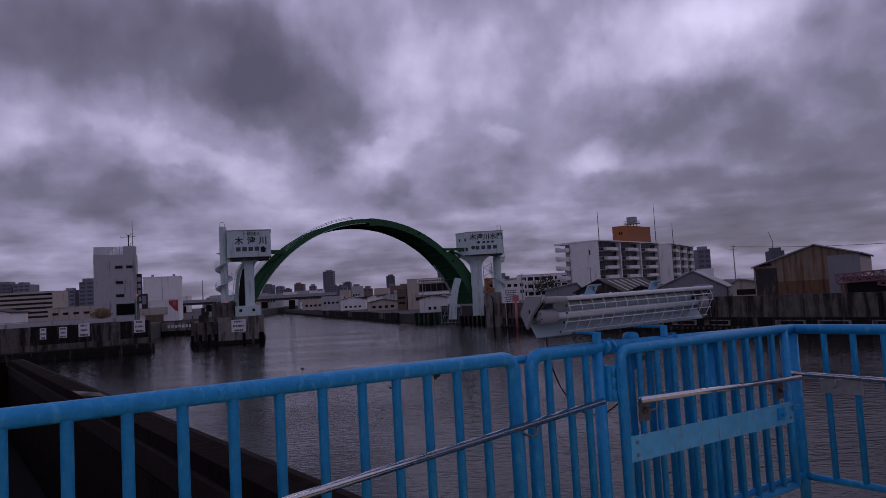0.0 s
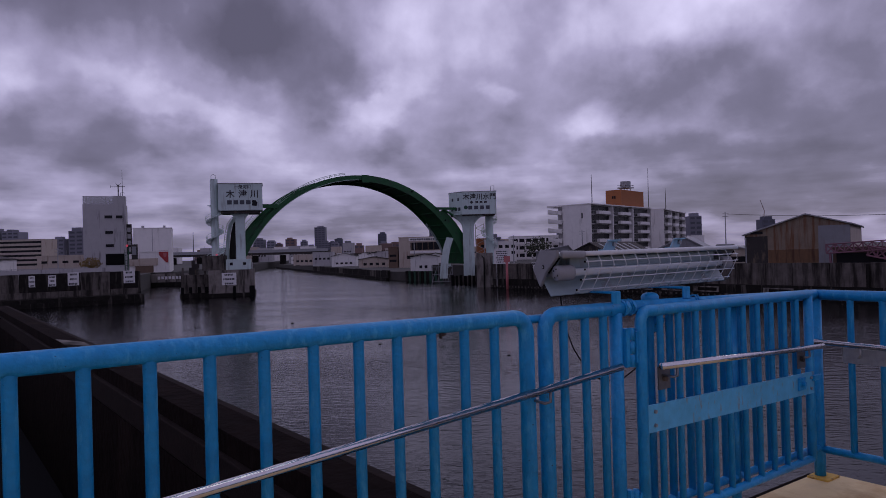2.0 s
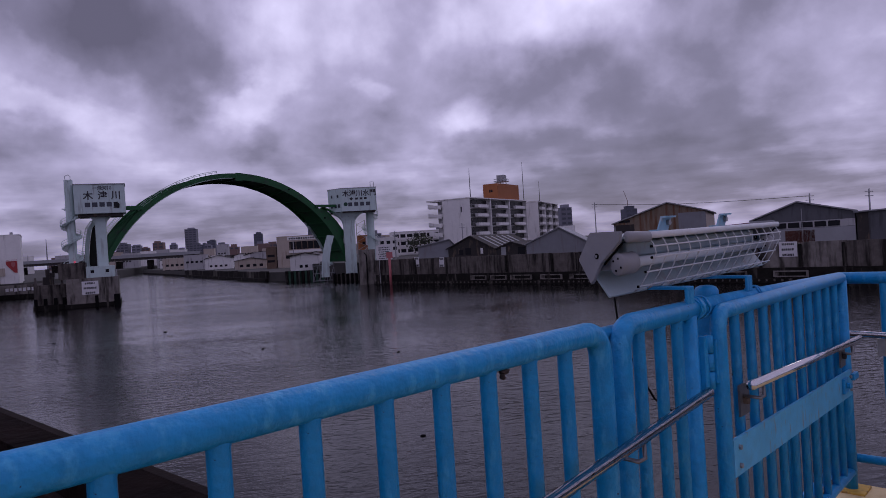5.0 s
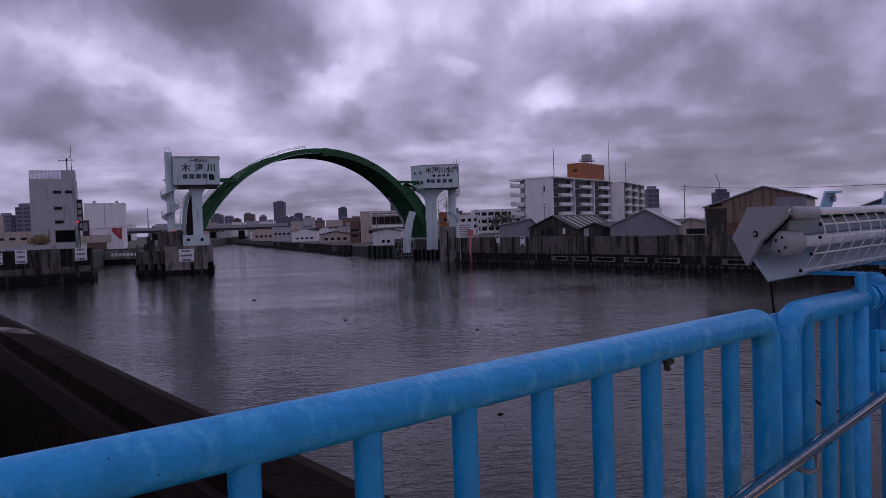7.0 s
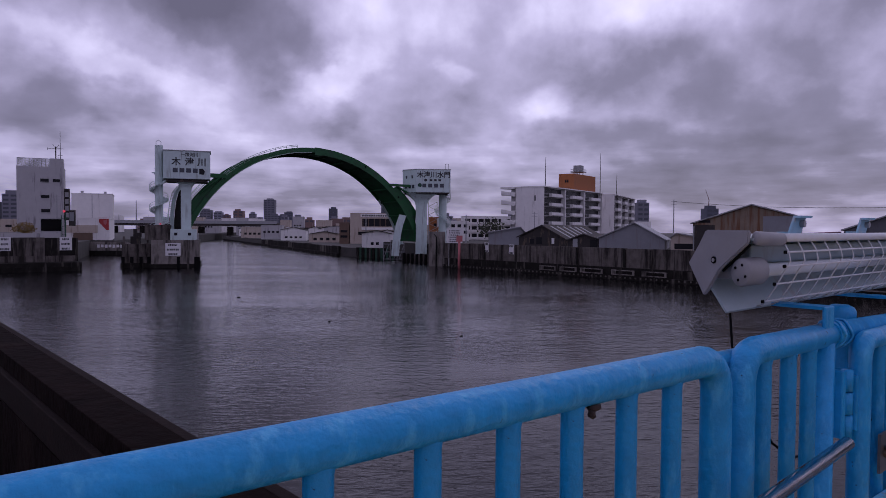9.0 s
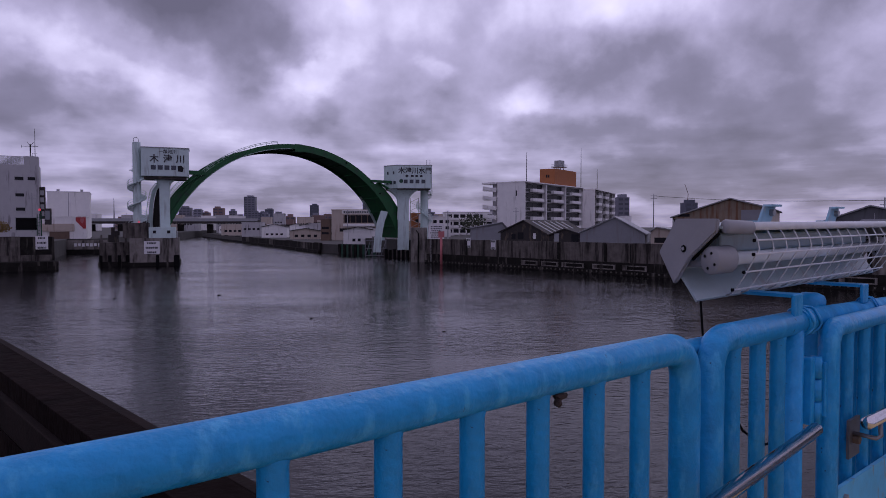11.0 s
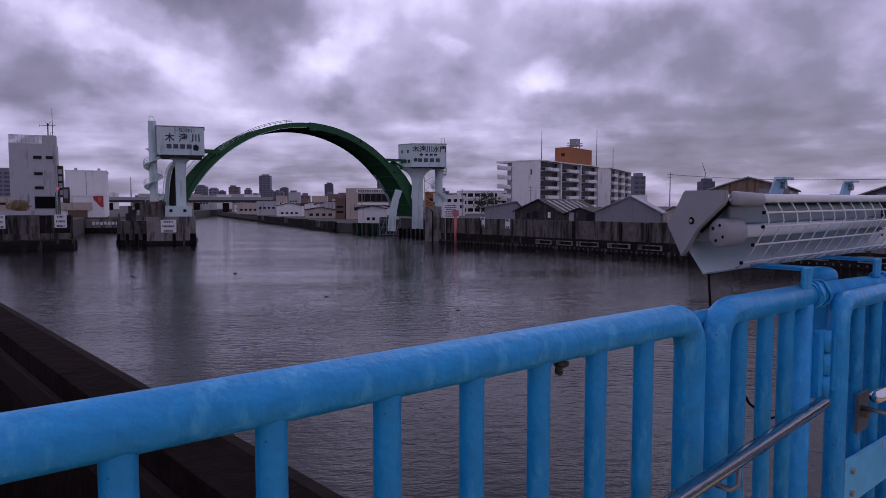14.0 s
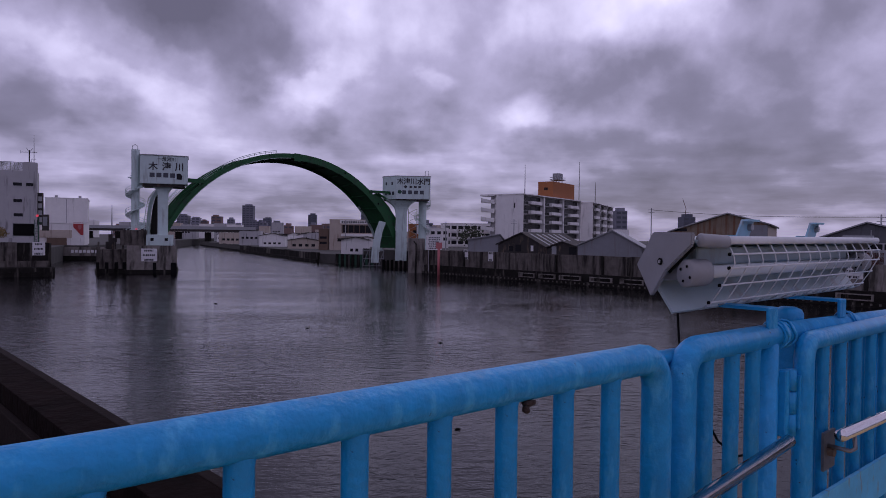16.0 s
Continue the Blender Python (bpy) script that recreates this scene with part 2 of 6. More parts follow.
LAMP_GREY = material("grey_lamp_cover", (0.25, 0.25, 0.265), 0.5, vary=0.08, grain=20, bump=0.08, bump_scale=160)
TUBE_GLASS = glass_material("lamp_tube", (0.55, 0.60, 0.64), 0.12)
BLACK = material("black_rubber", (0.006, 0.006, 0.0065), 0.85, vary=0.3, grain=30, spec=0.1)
OCHRE = material("ochre_plate_paint", (0.55, 0.33, 0.05), 0.7, vary=0.2, grain=12, stain=(0.25, 0.15, 0.05), stain_amount=0.3, stain_scale=(20, 20, 20))
MAT_GREEN = material("dark_green_mat", (0.006, 0.06, 0.045), 0.9, vary=0.2, grain=30, bump=0.5, bump_scale=200)
YELLOW = material("yellow_deck_paint", (0.66, 0.50, 0.25), 0.65, vary=0.12, grain=2, stain=(0.50, 0.33, 0.14), stain_amount=0.3, stain_scale=(2.2, 2.2, 2.2), bump=0.3, bump_scale=50)
TOWER = material("pale_green_paint", (0.50, 0.60, 0.59), 0.5, vary=0.07, grain=0.8, stain=(0.33, 0.38, 0.37), stain_amount=0.25, stain_scale=(1.2, 1.2, 0.12))
GREEN = material("green_paint", (0.003, 0.075, 0.018), 0.6, vary=0.2, grain=0.6, stain=(0.01, 0.04, 0.018), stain_amount=0.3, stain_scale=(0.5, 0.5, 0.5))
GREEN_LIGHT = material("arch_flange_paint", (0.33, 0.42, 0.38), 0.5, vary=0.1, grain=1)
CONCRETE = material("quay_concrete", (0.115, 0.101, 0.092), 0.95, vary=0.35, grain=0.7, spec=0.15, stain=(0.022, 0.019, 0.017), stain_amount=0.56, stain_scale=(0.9, 0.9, 0.10), bump=0.3, bump_scale=6)
CONCRETE_DARK = material("wet_concrete", (0.017, 0.0155, 0.014), 0.95, vary=0.4, grain=0.8, spec=0.08, stain=(0.09, 0.08, 0.072), stain_amount=0.2, stain_scale=(0.8, 0.8, 0.10), bump=0.3, bump_scale=6)
CONCRETE_PALE = material("pale_concrete", (0.21, 0.19, 0.175), 0.95, vary=0.25, grain=0.8, spec=0.15, stain=(0.05, 0.045, 0.04), stain_amount=0.5, stain_scale=(0.8, 0.8, 0.12), bump=0.3, bump_scale=6)
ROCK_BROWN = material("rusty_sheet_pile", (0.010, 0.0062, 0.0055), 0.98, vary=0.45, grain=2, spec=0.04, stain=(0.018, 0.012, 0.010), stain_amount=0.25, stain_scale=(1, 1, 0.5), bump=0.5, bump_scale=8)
EDGE_BROWN = material("worn_brown_steel", (0.017, 0.0115, 0.010), 0.9, vary=0.4, grain=5, spec=0.1, stain=(0.014, 0.009, 0.008), stain_amount=0.35, stain_scale=(3, 3, 3), bump=0.4, bump_scale=30)
SHEET_CHARCOAL = material("charcoal_sheet_metal", (0.085, 0.087, 0.10), 0.65, vary=0.12, grain=0.7, stain=(0.05, 0.05, 0.055), stain_amount=0.3, stain_scale=(1, 1, 0.15))
HANGER = material("faded_blue_steel", (0.20, 0.37, 0.48), 0.5, vary=0.15, grain=20, stain=(0.30, 0.36, 0.40), stain_amount=0.3, stain_scale=(30, 30, 30))
LAND = material("yard_ground", (0.05, 0.047, 0.043), 0.95, vary=0.3, grain=0.2)
WATER_WAVES = ((0.22, 1.7, 18, 0.05), (0.75, 2.4, 8, 0.075), (2.0, 2.2, 4, 0.036), (6.0, 1.9, 10, 0.009))
WATER = water_material()
WALL_GREY = material("grey_render", (0.40, 0.39, 0.40), 0.85, vary=0.07, grain=0.5, stain=(0.20, 0.19, 0.20), stain_amount=0.2, stain_scale=(0.8, 0.8, 0.1))
WALL_WHITE = material("white_wall", (0.72, 0.70, 0.69), 0.8, vary=0.06, grain=0.5, stain=(0.50, 0.48, 0.47), stain_amount=0.1, stain_scale=(0.9, 0.9, 0.1))
WALL_CREAM = material("cream_wall", (0.44, 0.375, 0.32), 0.85, vary=0.08, grain=0.5, stain=(0.3, 0.24, 0.2), stain_amount=0.2, stain_scale=(0.9, 0.9, 0.1))
WALL_BROWN = material("brown_wall", (0.13, 0.085, 0.062), 0.85, vary=0.15, grain=0.5)
ORANGE = material("orange_brown_tile", (0.30, 0.105, 0.035), 0.75, vary=0.12, grain=0.8)
DARK_WINDOW = glass_material("dark_window_glass", (0.012, 0.012, 0.015), 0.3, 0.15)
BLUE_WINDOW = glass_material("tower_window", (0.035, 0.042, 0.06), 0.3)
SHEET_GREY = material("grey_sheet_metal", (0.20, 0.205, 0.225), 0.6, vary=0.08, grain=0.7, stain=(0.18, 0.17, 0.18), stain_amount=0.25, stain_scale=(1, 1, 0.15))
SHEET_DARK = material("dark_sheet_roof", (0.030, 0.026, 0.025), 0.85, vary=0.25, grain=0.7, stain=(0.11, 0.08, 0.06), stain_amount=0.25, stain_scale=(1, 1, 0.3))
SHEET_PALE = material("pale_sheet_roof", (0.28, 0.285, 0.30), 0.6, vary=0.1, grain=0.5)
SHEET_RUST = material("rusty_sheet_metal", (0.20, 0.155, 0.115), 0.8, vary=0.2, grain=0.6, stain=(0.14, 0.06, 0.026), stain_amount=0.5, stain_scale=(1.6, 1.6, 0.12))
RUST_LOW = material("dark_rusty_sheet", (0.14, 0.075, 0.038), 0.85, vary=0.2, grain=0.6, stain=(0.06, 0.025, 0.012), stain_amount=0.45, stain_scale=(1.6, 1.6, 0.12))
WALL_RUST = material("red_brown_shutter", (0.09, 0.028, 0.018), 0.8, vary=0.2, grain=1)
SIGN_WHITE = material("white_sign", (0.66, 0.65, 0.66), 0.6, vary=0.05, grain=1)
SIGN_INK = material("sign_ink", (0.03, 0.03, 0.035), 0.7, vary=0.1)
RED = material("red_panel", (0.34, 0.03, 0.035), 0.6, vary=0.08, grain=1)
PINK = material("pink_paint", (0.42, 0.12, 0.13), 0.6, vary=0.12, grain=1)
PINK_STEEL = material("pink_steel", (0.19, 0.085, 0.115), 0.7, vary=0.15, grain=1)
LEAF = material("foliage", (0.035, 0.045, 0.018), 0.8, vary=0.4, grain=3, per_object=0.2)
LEAF_YELLOW = material("autumn_foliage", (0.16, 0.10, 0.02), 0.8, vary=0.4, grain=3)
BARK = material("bark", (0.06, 0.045, 0.035), 0.9, vary=0.2)
FAR_GREY = material("far_facade", (0.19, 0.19, 0.23), 0.8, vary=0.05, grain=0.05, per_object=0.25)
FAR_DARK = material("far_dark_facade", (0.085, 0.09, 0.12), 0.7, vary=0.05, grain=0.05, per_object=0.25)
FAR_BROWN = material("far_brown_facade", (0.20, 0.13, 0.12), 0.8, vary=0.05, grain=0.05, per_object=0.2)
FAR_WINDOW = glass_material("far_window", (0.06, 0.065, 0.085), 0.3)
RED_LIGHT = glow_material("red_signal", (1.0, 0.06, 0.10), 1.6)
GREEN_STEEL = material("green_steel", (0.008, 0.055, 0.030), 0.6, vary=0.1)


# ---- building blocks ----
def link_mesh(name, bm, mat):
    me = bpy.data.meshes.new(name)
    bm.to_mesh(me)
    bm.free()
    me.materials.append(mat)
    return new(name, me)


def part(name, bm, mat, parent=None, label="", smooth=False):
    """One mesh object from a bmesh, under a thing or a part."""
    ob = link_mesh(name, bm, mat)
    if smooth:
        for p in ob.data.polygons:
            p.use_smooth = True
    if parent is not None:
        ob.parent = parent
    if label:
        ob["label"] = label
    return ob


def thing(name, m, label, category, group="", kind=""):
    ob = new(name)
    ob.empty_display_size = 0.2
    ob.matrix_world = m
    return tagged(ob, label, category, group, kind)


def cuboid(bm, x0, x1, y0, y1, z0, z1, bevel=0.0):
    v = [bm.verts.new(p) for p in ((x0, y0, z0), (x1, y0, z0), (x1, y1, z0), (x0, y1, z0), (x0, y0, z1), (x1, y0, z1), (x1, y1, z1), (x0, y1, z1))]
    fs = [bm.faces.new([v[i] for i in f]) for f in ((3, 2, 1, 0), (4, 5, 6, 7), (0, 1, 5, 4), (1, 2, 6, 5), (2, 3, 7, 6), (3, 0, 4, 7))]
    if bevel:
        edges = {e for f in fs for e in f.edges}
        bmesh.ops.bevel(bm, geom=list(edges), offset=bevel, segments=2, affect="EDGES", profile=0.5)
    return bm


def box(x0, x1, y0, y1, z0, z1, bevel=0.0):
    return cuboid(bmesh.new(), x0, x1, y0, y1, z0, z1, bevel)


def boxes(*rows):
    bm = bmesh.new()
    for r in rows:
        cuboid(bm, *r)
    return bm


def sweep(bm, pts, r, seg=14, caps=True):
    """A round bar along a line of points."""
    pts = [Vector(p) for p in pts]
    rings, side = [], None
    for i, p in enumerate(pts):
        d = (pts[min(i + 1, len(pts) - 1)] - pts[max(i - 1, 0)]).normalized()
        if side is None:
            side = d.orthogonal().normalized()
        side = (side - d * side.dot(d)).normalized()
        up = d.cross(side)
        rad = r[i] if isinstance(r, (list, tuple)) else r
        rings.append([bm.verts.new(p + rad * (math.cos(2 * math.pi * k / seg) * side + math.sin(2 * math.pi * k / seg) * up)) for k in range(seg)])
    for a, b in zip(rings, rings[1:]):
        for k in range(seg):
            bm.faces.new((a[k], a[(k + 1) % seg], b[(k + 1) % seg], b[k]))
    if caps:
        bm.faces.new(rings[0][::-1])
        bm.faces.new(rings[-1])
    return bm


def bar(pts, r, seg=14):
    return sweep(bmesh.new(), pts, r, seg)


def bend(a, corner, b, radius, steps=8):
    """Points of a rounded corner between two straight runs."""
    c, a, b = Vector(corner), Vector(a), Vector(b)
    da, db = (a - c).normalized(), (b - c).normalized()
    p, q = c + da * radius, c + db * radius
    out = []
    for i in range(steps + 1):
        t = i / steps
        out.append((1 - t) ** 2 * p + 2 * t * (1 - t) * (c * 0.8 + (p + q) * 0.1) + t**2 * q)
    return out


def prism(outline, y0, y1):
    """An outline in x and z, drawn out along y."""
    bm = bmesh.new()
    a = [bm.verts.new((x, y0, z)) for x, z in outline]
    b = [bm.verts.new((x, y1, z)) for x, z in outline]
    k = len(outline)
    bm.faces.new(a)
    bm.faces.new(b[::-1])
    for i in range(k):
        bm.faces.new((a[i], b[i], b[(i + 1) % k], a[(i + 1) % k]))
    bmesh.ops.recalc_face_normals(bm, faces=bm.faces)
    return bm


def slab(outline, z0, z1):
    """An outline in x and y, drawn up from z0 to z1."""
    bm = bmesh.new()
    a = [bm.verts.new((x, y, z0)) for x, y in outline]
    b = [bm.verts.new((x, y, z1)) for x, y in outline]
    k = len(outline)
    bm.faces.new(a)
    bm.faces.new(b[::-1])
    for i in range(k):
        bm.faces.new((a[i], b[i], b[(i + 1) % k], a[(i + 1) % k]))
    bmesh.ops.recalc_face_normals(bm, faces=bm.faces)
    return bm


def instance_part(name, mesh, parent, m):
    """A further part on a mesh that alike parts share."""
    ob = new(name, mesh)
    ob.parent = parent
    ob.matrix_local = m
    return ob


# ---- river and banks ----
water = tagged(part("water", box(-4000, 4000, -1500, 4800, -3, 0), WATER), "dark rippled river water under an overcast sky", "river", kind="structure")

# far bank: quay wall along the river, land behind it
rw0, rw1 = Vector((14.6, 174.0, 0)), Vector((120.0, 23.0, 0))
rdir = (rw1 - rw0).normalized()
RW = Matrix.Translation(rw0) @ Matrix.Rotation(math.atan2(rdir.y, rdir.x), 4, "Z")
RLEN = (rw1 - rw0).length
tagged(part("ground", slab([(17.0, 174.5), (14.0, 200.0), (-6, 246), (-6, 560), (3800, 560), (3800, -600), (420, -400)], -2, 5.2), LAND), "bare industrial yard behind the far quay wall", "ground", kind="structure")
tagged(part("ground", slab([(-6.003, 225), (-18, 245), (-140, 585), (-140, 2600), (3800, 2600), (3800, 560.003), (-6.003, 560.003)], -2, 3.1), LAND), "low ground along the upstream bank", "ground", kind="structure")
wall_r = thing("quay_wall", RW, "stained dark concrete quay wall along the far bank", "wall", kind="structure")
rng = random.Random(4)
x = 0.0
while x < RLEN - 4:
    wd = rng.choice((4.6, 5.9, 5.9, 7.2))
    part("wall_panel", box(x + 0.05, x + wd - 0.05, rng.uniform(-0.03, 0.03), 0.7, 2.35, 6.1 + rng.uniform(-0.05, 0.08)), CONCRETE_PALE if x > 84 and rng.random() < 0.55 else CONCRETE, wall_r)
    if rng.random() < 0.5:
        part("pilaster", box(x + wd - 0.5, x + wd - 0.06, -0.25, -0.035, 2.4, 5.9), CONCRETE_DARK, wall_r)
    x += wd
part("lower_wall", box(0, RLEN, -0.35, 0.9, -2, 2.3), CONCRETE_DARK, wall_r, "wet black lower wall")
part("ledge", box(0, RLEN, -0.95, -0.352, -2, 0.75), CONCRETE_DARK, wall_r)
stud = None
for i in range(int(RLEN / 1.15)):
    if stud is None:
        stud = part("fender_block", box(-0.12, 0.12, -1.12, -0.952, 0.3, 0.62), CONCRETE_PALE, wall_r)
        stud.location = (0.5, 0, 0)
    else:
        instance_part("fender_block", stud.data, wall_r, Matrix.Translation((0.5 + i * 1.15, 0, 0)))


def fender_frame(x, wd):
    """A pale rectangular fender frame hung on the lower wall."""
    bm = boxes((x, x + wd, -1.25, -0.953, 0.95, 1.12), (x, x + wd, -1.25, -0.953, 1.75, 1.92), (x, x + 0.3, -1.23, -0.955, 1.12, 1.75), (x + wd - 0.3, x + wd, -1.23, -0.955, 1.12, 1.75))
    cuboid(bm, x + 0.3, x + 0.5, -0.955, -0.353, 1.0, 1.9)
    part("fender_frame", bm, CONCRETE_PALE, wall_r, "pale weathered rectangular fender frame")


for x, wd in ((33.5, 4.6), (39.3, 4.4), (44.8, 5.5), (52.5, 5.2), (59.4, 5.2), (73, 5), (80, 5), (88, 5), (97, 5)):
    fender_frame(x, wd)


def text_mesh(words, size):
    """The words as a thin mesh in the x and z plane, centred."""
    cu = bpy.data.curves.new("words", "FONT")
    cu.body, cu.size, cu.align_x, cu.align_y, cu.extrude = words, size, "CENTER", "CENTER", 0.02
    cu.offset = 0.022 * size
    ob = bpy.data.objects.new("words", cu)
    scene.collection.objects.link(ob)
    bpy.context.view_layer.update()
    me = bpy.data.meshes.new_from_object(ob.evaluated_get(bpy.context.evaluated_depsgraph_get()))
    bpy.data.objects.remove(ob)
    me.transform(Matrix.Rotation(radians(90), 4, "X"))
    me.materials.clear()
    me.materials.append(SIGN_INK)
    return me


def board_sign(m, w, h, rows, label, legs=0.0, seed=1):
    """A white board with rows of bars where the writing is too small to read; the board faces -y."""
    t = thing("sign_board", m, label, "sign", "quay signs")
    part("board", box(-w / 2, w / 2, -0.06, 0, 0, h), SIGN_WHITE, t)
    r = random.Random(seed)
    for k in range(rows):
        z = h * (0.84 - 0.72 * k / max(1, rows - 1)) if rows > 1 else h * 0.5
        wd = w * r.uniform(0.55, 0.84)
        bm = bmesh.new()
        x0 = -wd / 2
        while x0 < wd / 2 - 0.05:
            b = w * r.uniform(0.05, 0.11)
            cuboid(bm, x0, min(wd / 2, x0 + b), -0.075, -0.062, z - h * 0.22 / rows, z + h * 0.22 / rows)
            x0 += b + w * 0.03
        part("lettering", bm, SIGN_INK, t)
    if legs:
        for u in (-w * 0.35, w * 0.35):
            part("leg", box(u - 0.08, u + 0.08, 0.002, 0.16, -legs, h * 0.9), GALV, t)
    return t


for x, z, w, h, rows in ((15.4, 4.2, 1.5, 2.3, 2), (23.8, 4.0, 1.5, 2.2, 2), (99.0, 4.0, 2.6, 2.3, 3)):
    board_sign(RW @ Matrix.Translation((x, -0.04, z)), w, h, rows, "white notice board on the stained quay wall", seed=int(x))
board_sign(Matrix.Translation((16.6, 171.0, 6.15)) @ Matrix.Rotation(radians(-8), 4, "Z"), 4.0, 3.7, 6, "large white notice board on posts at the gate", legs=5.9, seed=9)
pp = thing("marker_post", Matrix.Translation((17.3, 166.0, -1)), "faded pink marker post standing in the water", "post")
part("pole", bar([(0, 0, 0), (0, 0, 8.0)], 0.32), PINK, pp, smooth=True)
part("board", box(-0.75, 0.75, -0.42, -0.33, 7.6, 9.1), PINK, pp)

# ---- flood gate ----
GATE = Matrix.Translation((-49.6, 171.2, 0)) @ Matrix.Rotation(radians(30), 4, "Z")
ACX, ACZ, AR, ADEPTH, ATH = 33.6, -5.2, 36.9, 11.2, 1.75


def arch_band(r0, r1, y0, y1, d0, d1, steps=60):
    bm = bmesh.new()
    rings = []
    for i in range(steps + 1):
        a = radians(d0 + (d1 - d0) * i / steps)
        rings.append([bm.verts.new((ACX + q * math.cos(a), y, ACZ + q * math.sin(a))) for q, y in ((r0, y0), (r1, y0), (r1, y1), (r0, y1))])
    for p, q in zip(rings, rings[1:]):
        for k in range(4):
            bm.faces.new((p[k], p[(k + 1) % 4], q[(k + 1) % 4], q[k]))
    bm.faces.new(rings[0])
    bm.faces.new(rings[-1][::-1])
    bmesh.ops.recalc_face_normals(bm, faces=bm.faces)
    return bm


def arch_point(r, deg, y):
    return Vector((ACX + r * math.cos(radians(deg)), y, ACZ + r * math.sin(radians(deg))))


def arch_gate():
    t = thing("arch_gate", GATE, "raised green steel arch flood gate spanning the river", "flood gate")
    part("skin_plate", arch_band(AR - 1.1, AR - 0.95, 0.4, ADEPTH - 0.2, 18, 161), GREEN, t)
    part("front_girder", arch_band(AR - ATH, AR, 0, 0.4, 18, 88.6), GREEN, t)
    part("front_girder", arch_band(AR - 1.3, AR - 0.1, 0, 0.4, 88.6, 161), GREEN, t)
    part("rear_girder", arch_band(AR - ATH, AR - 0.1, ADEPTH - 0.2, ADEPTH + 0.2, 42, 150), GREEN, t)
    part("rear_foot", arch_band(AR - ATH, AR - 0.1, ADEPTH - 0.2, ADEPTH + 0.2, 16, 42), TOWER, t, "pale green arch foot")
    part("rear_foot", arch_band(AR - ATH, AR - 0.1, ADEPTH - 0.2, ADEPTH + 0.2, 150, 164), TOWER, t, "pale green arch foot")
    part("lower_flange", arch_band(AR - 1.45, AR - 1.303, -0.12, 0.5, 91, 150), GREEN_LIGHT, t, "pale grey green flange")
    part("seal_beam", arch_band(AR - ATH - 0.1, AR - ATH - 0.003, -0.1, 0.5, 18, 87), GREEN, t)
    # ribs across the inner face
    for d in range(24, 160, 8):
        part("rib", arch_band(AR - 1.5, AR - 1.102, 0.41, ADEPTH - 0.21, d - 0.25, d + 0.25, 1), GREEN, t)
    # walkway rail along the crown
    rail = bmesh.new()
    for h in (0.35, 0.7):
        sweep(rail, [arch_point(AR + h, 97 + i * 2.4, 0.5) for i in range(15)], 0.06, 6)
    for i in range(15):
        sweep(rail, [arch_point(AR - 0.1, 97 + i * 2.4, 0.5), arch_point(AR + 0.7, 97 + i * 2.4, 0.5)], 0.06, 6)
    part("walkway_rail", rail, GREEN_LIGHT, t)
    # steps and rail up the rear left foot
    lad = bmesh.new()
    for q in (AR + 0.15, AR + 1.0):
        sweep(lad, [arch_point(q, 134 + i * 1.1, ADEPTH + 0.1) for i in range(12)], 0.09, 6)
    for i in range(15):
        d = 134 + i * 0.82
        sweep(lad, [arch_point(AR, d, ADEPTH + 0.1), arch_point(AR + 1.0, d, ADEPTH + 0.1)], 0.06, 5)
    part("ladder", lad, TOWER, t, "pale ladder on the arch foot")
    # apex notch where the two halves meet
    part("apex_plate", arch_band(AR - ATH - 0.3, AR + 0.05, -0.12, 0.0, 86.4, 89.6, 2), GREEN, t)
    # arms that tie the arch to the machine rooms
    part("arm", box(4.6, 9.7, -0.5, 0.5, 22.2, 23.2), GREEN, t)
    part("arm", box(57.5, 64.5, -0.5, 0.5, 22.2, 22.9), GREEN, t)
    for s in ((3.0, 12, 9.4, 23.2), (64.5, 14, 60.5, 22.0)):
        part("brace", bar([(s[0], 0, s[1] + 6), (s[2], 0, s[3])], 0.35, 8), GREEN, t)
    # trunnion webs at the columns
    part("trunnion_web", prism([(1.0, 15.5), (4.4, 19.2), (8.6, 22.8), (9.2, 20.6), (5.0, 16.0), (1.6, 11.0)], 0.41, 0.9), GREEN, t)
    part("trunnion_web", prism([(67.0, 15.0), (64.6, 18.2), (60.4, 22.4), (58.6, 21.4), (63.6, 14.6), (66.6, 10.5)], 0.41, 0.9), GREEN, t)
    for d in (42, 64):
        p = arch_point(AR - 0.65, d, -0.01)
        part("hole_cover", bar([p, p + Vector((0, -0.06, 0))], 0.28, 12), BLACK, t)


arch_gate()


def flared_column(w, d, z0, z1, flare, fz):
    """A box column whose head widens in a curve."""
    bm = bmesh.new()
    rings = []
    levels = [(z0, 0.0)] + [(z1 - fz + fz * i / 8, flare * (i / 8) ** 2.6) for i in range(9)]
    for z, f in levels:
        rings.append([bm.verts.new(p) for p in ((-w - f, -d - f * 0.6, z), (w + f, -d - f * 0.6, z), (w + f, d + f * 0.6, z), (-w - f, d + f * 0.6, z))])
    for p, q in zip(rings, rings[1:]):
        for k in range(4):
            bm.faces.new((p[k], p[(k + 1) % 4], q[(k + 1) % 4], q[k]))
    bm.faces.new(rings[0][::-1])
    bm.faces.new(rings[-1])
    return bm


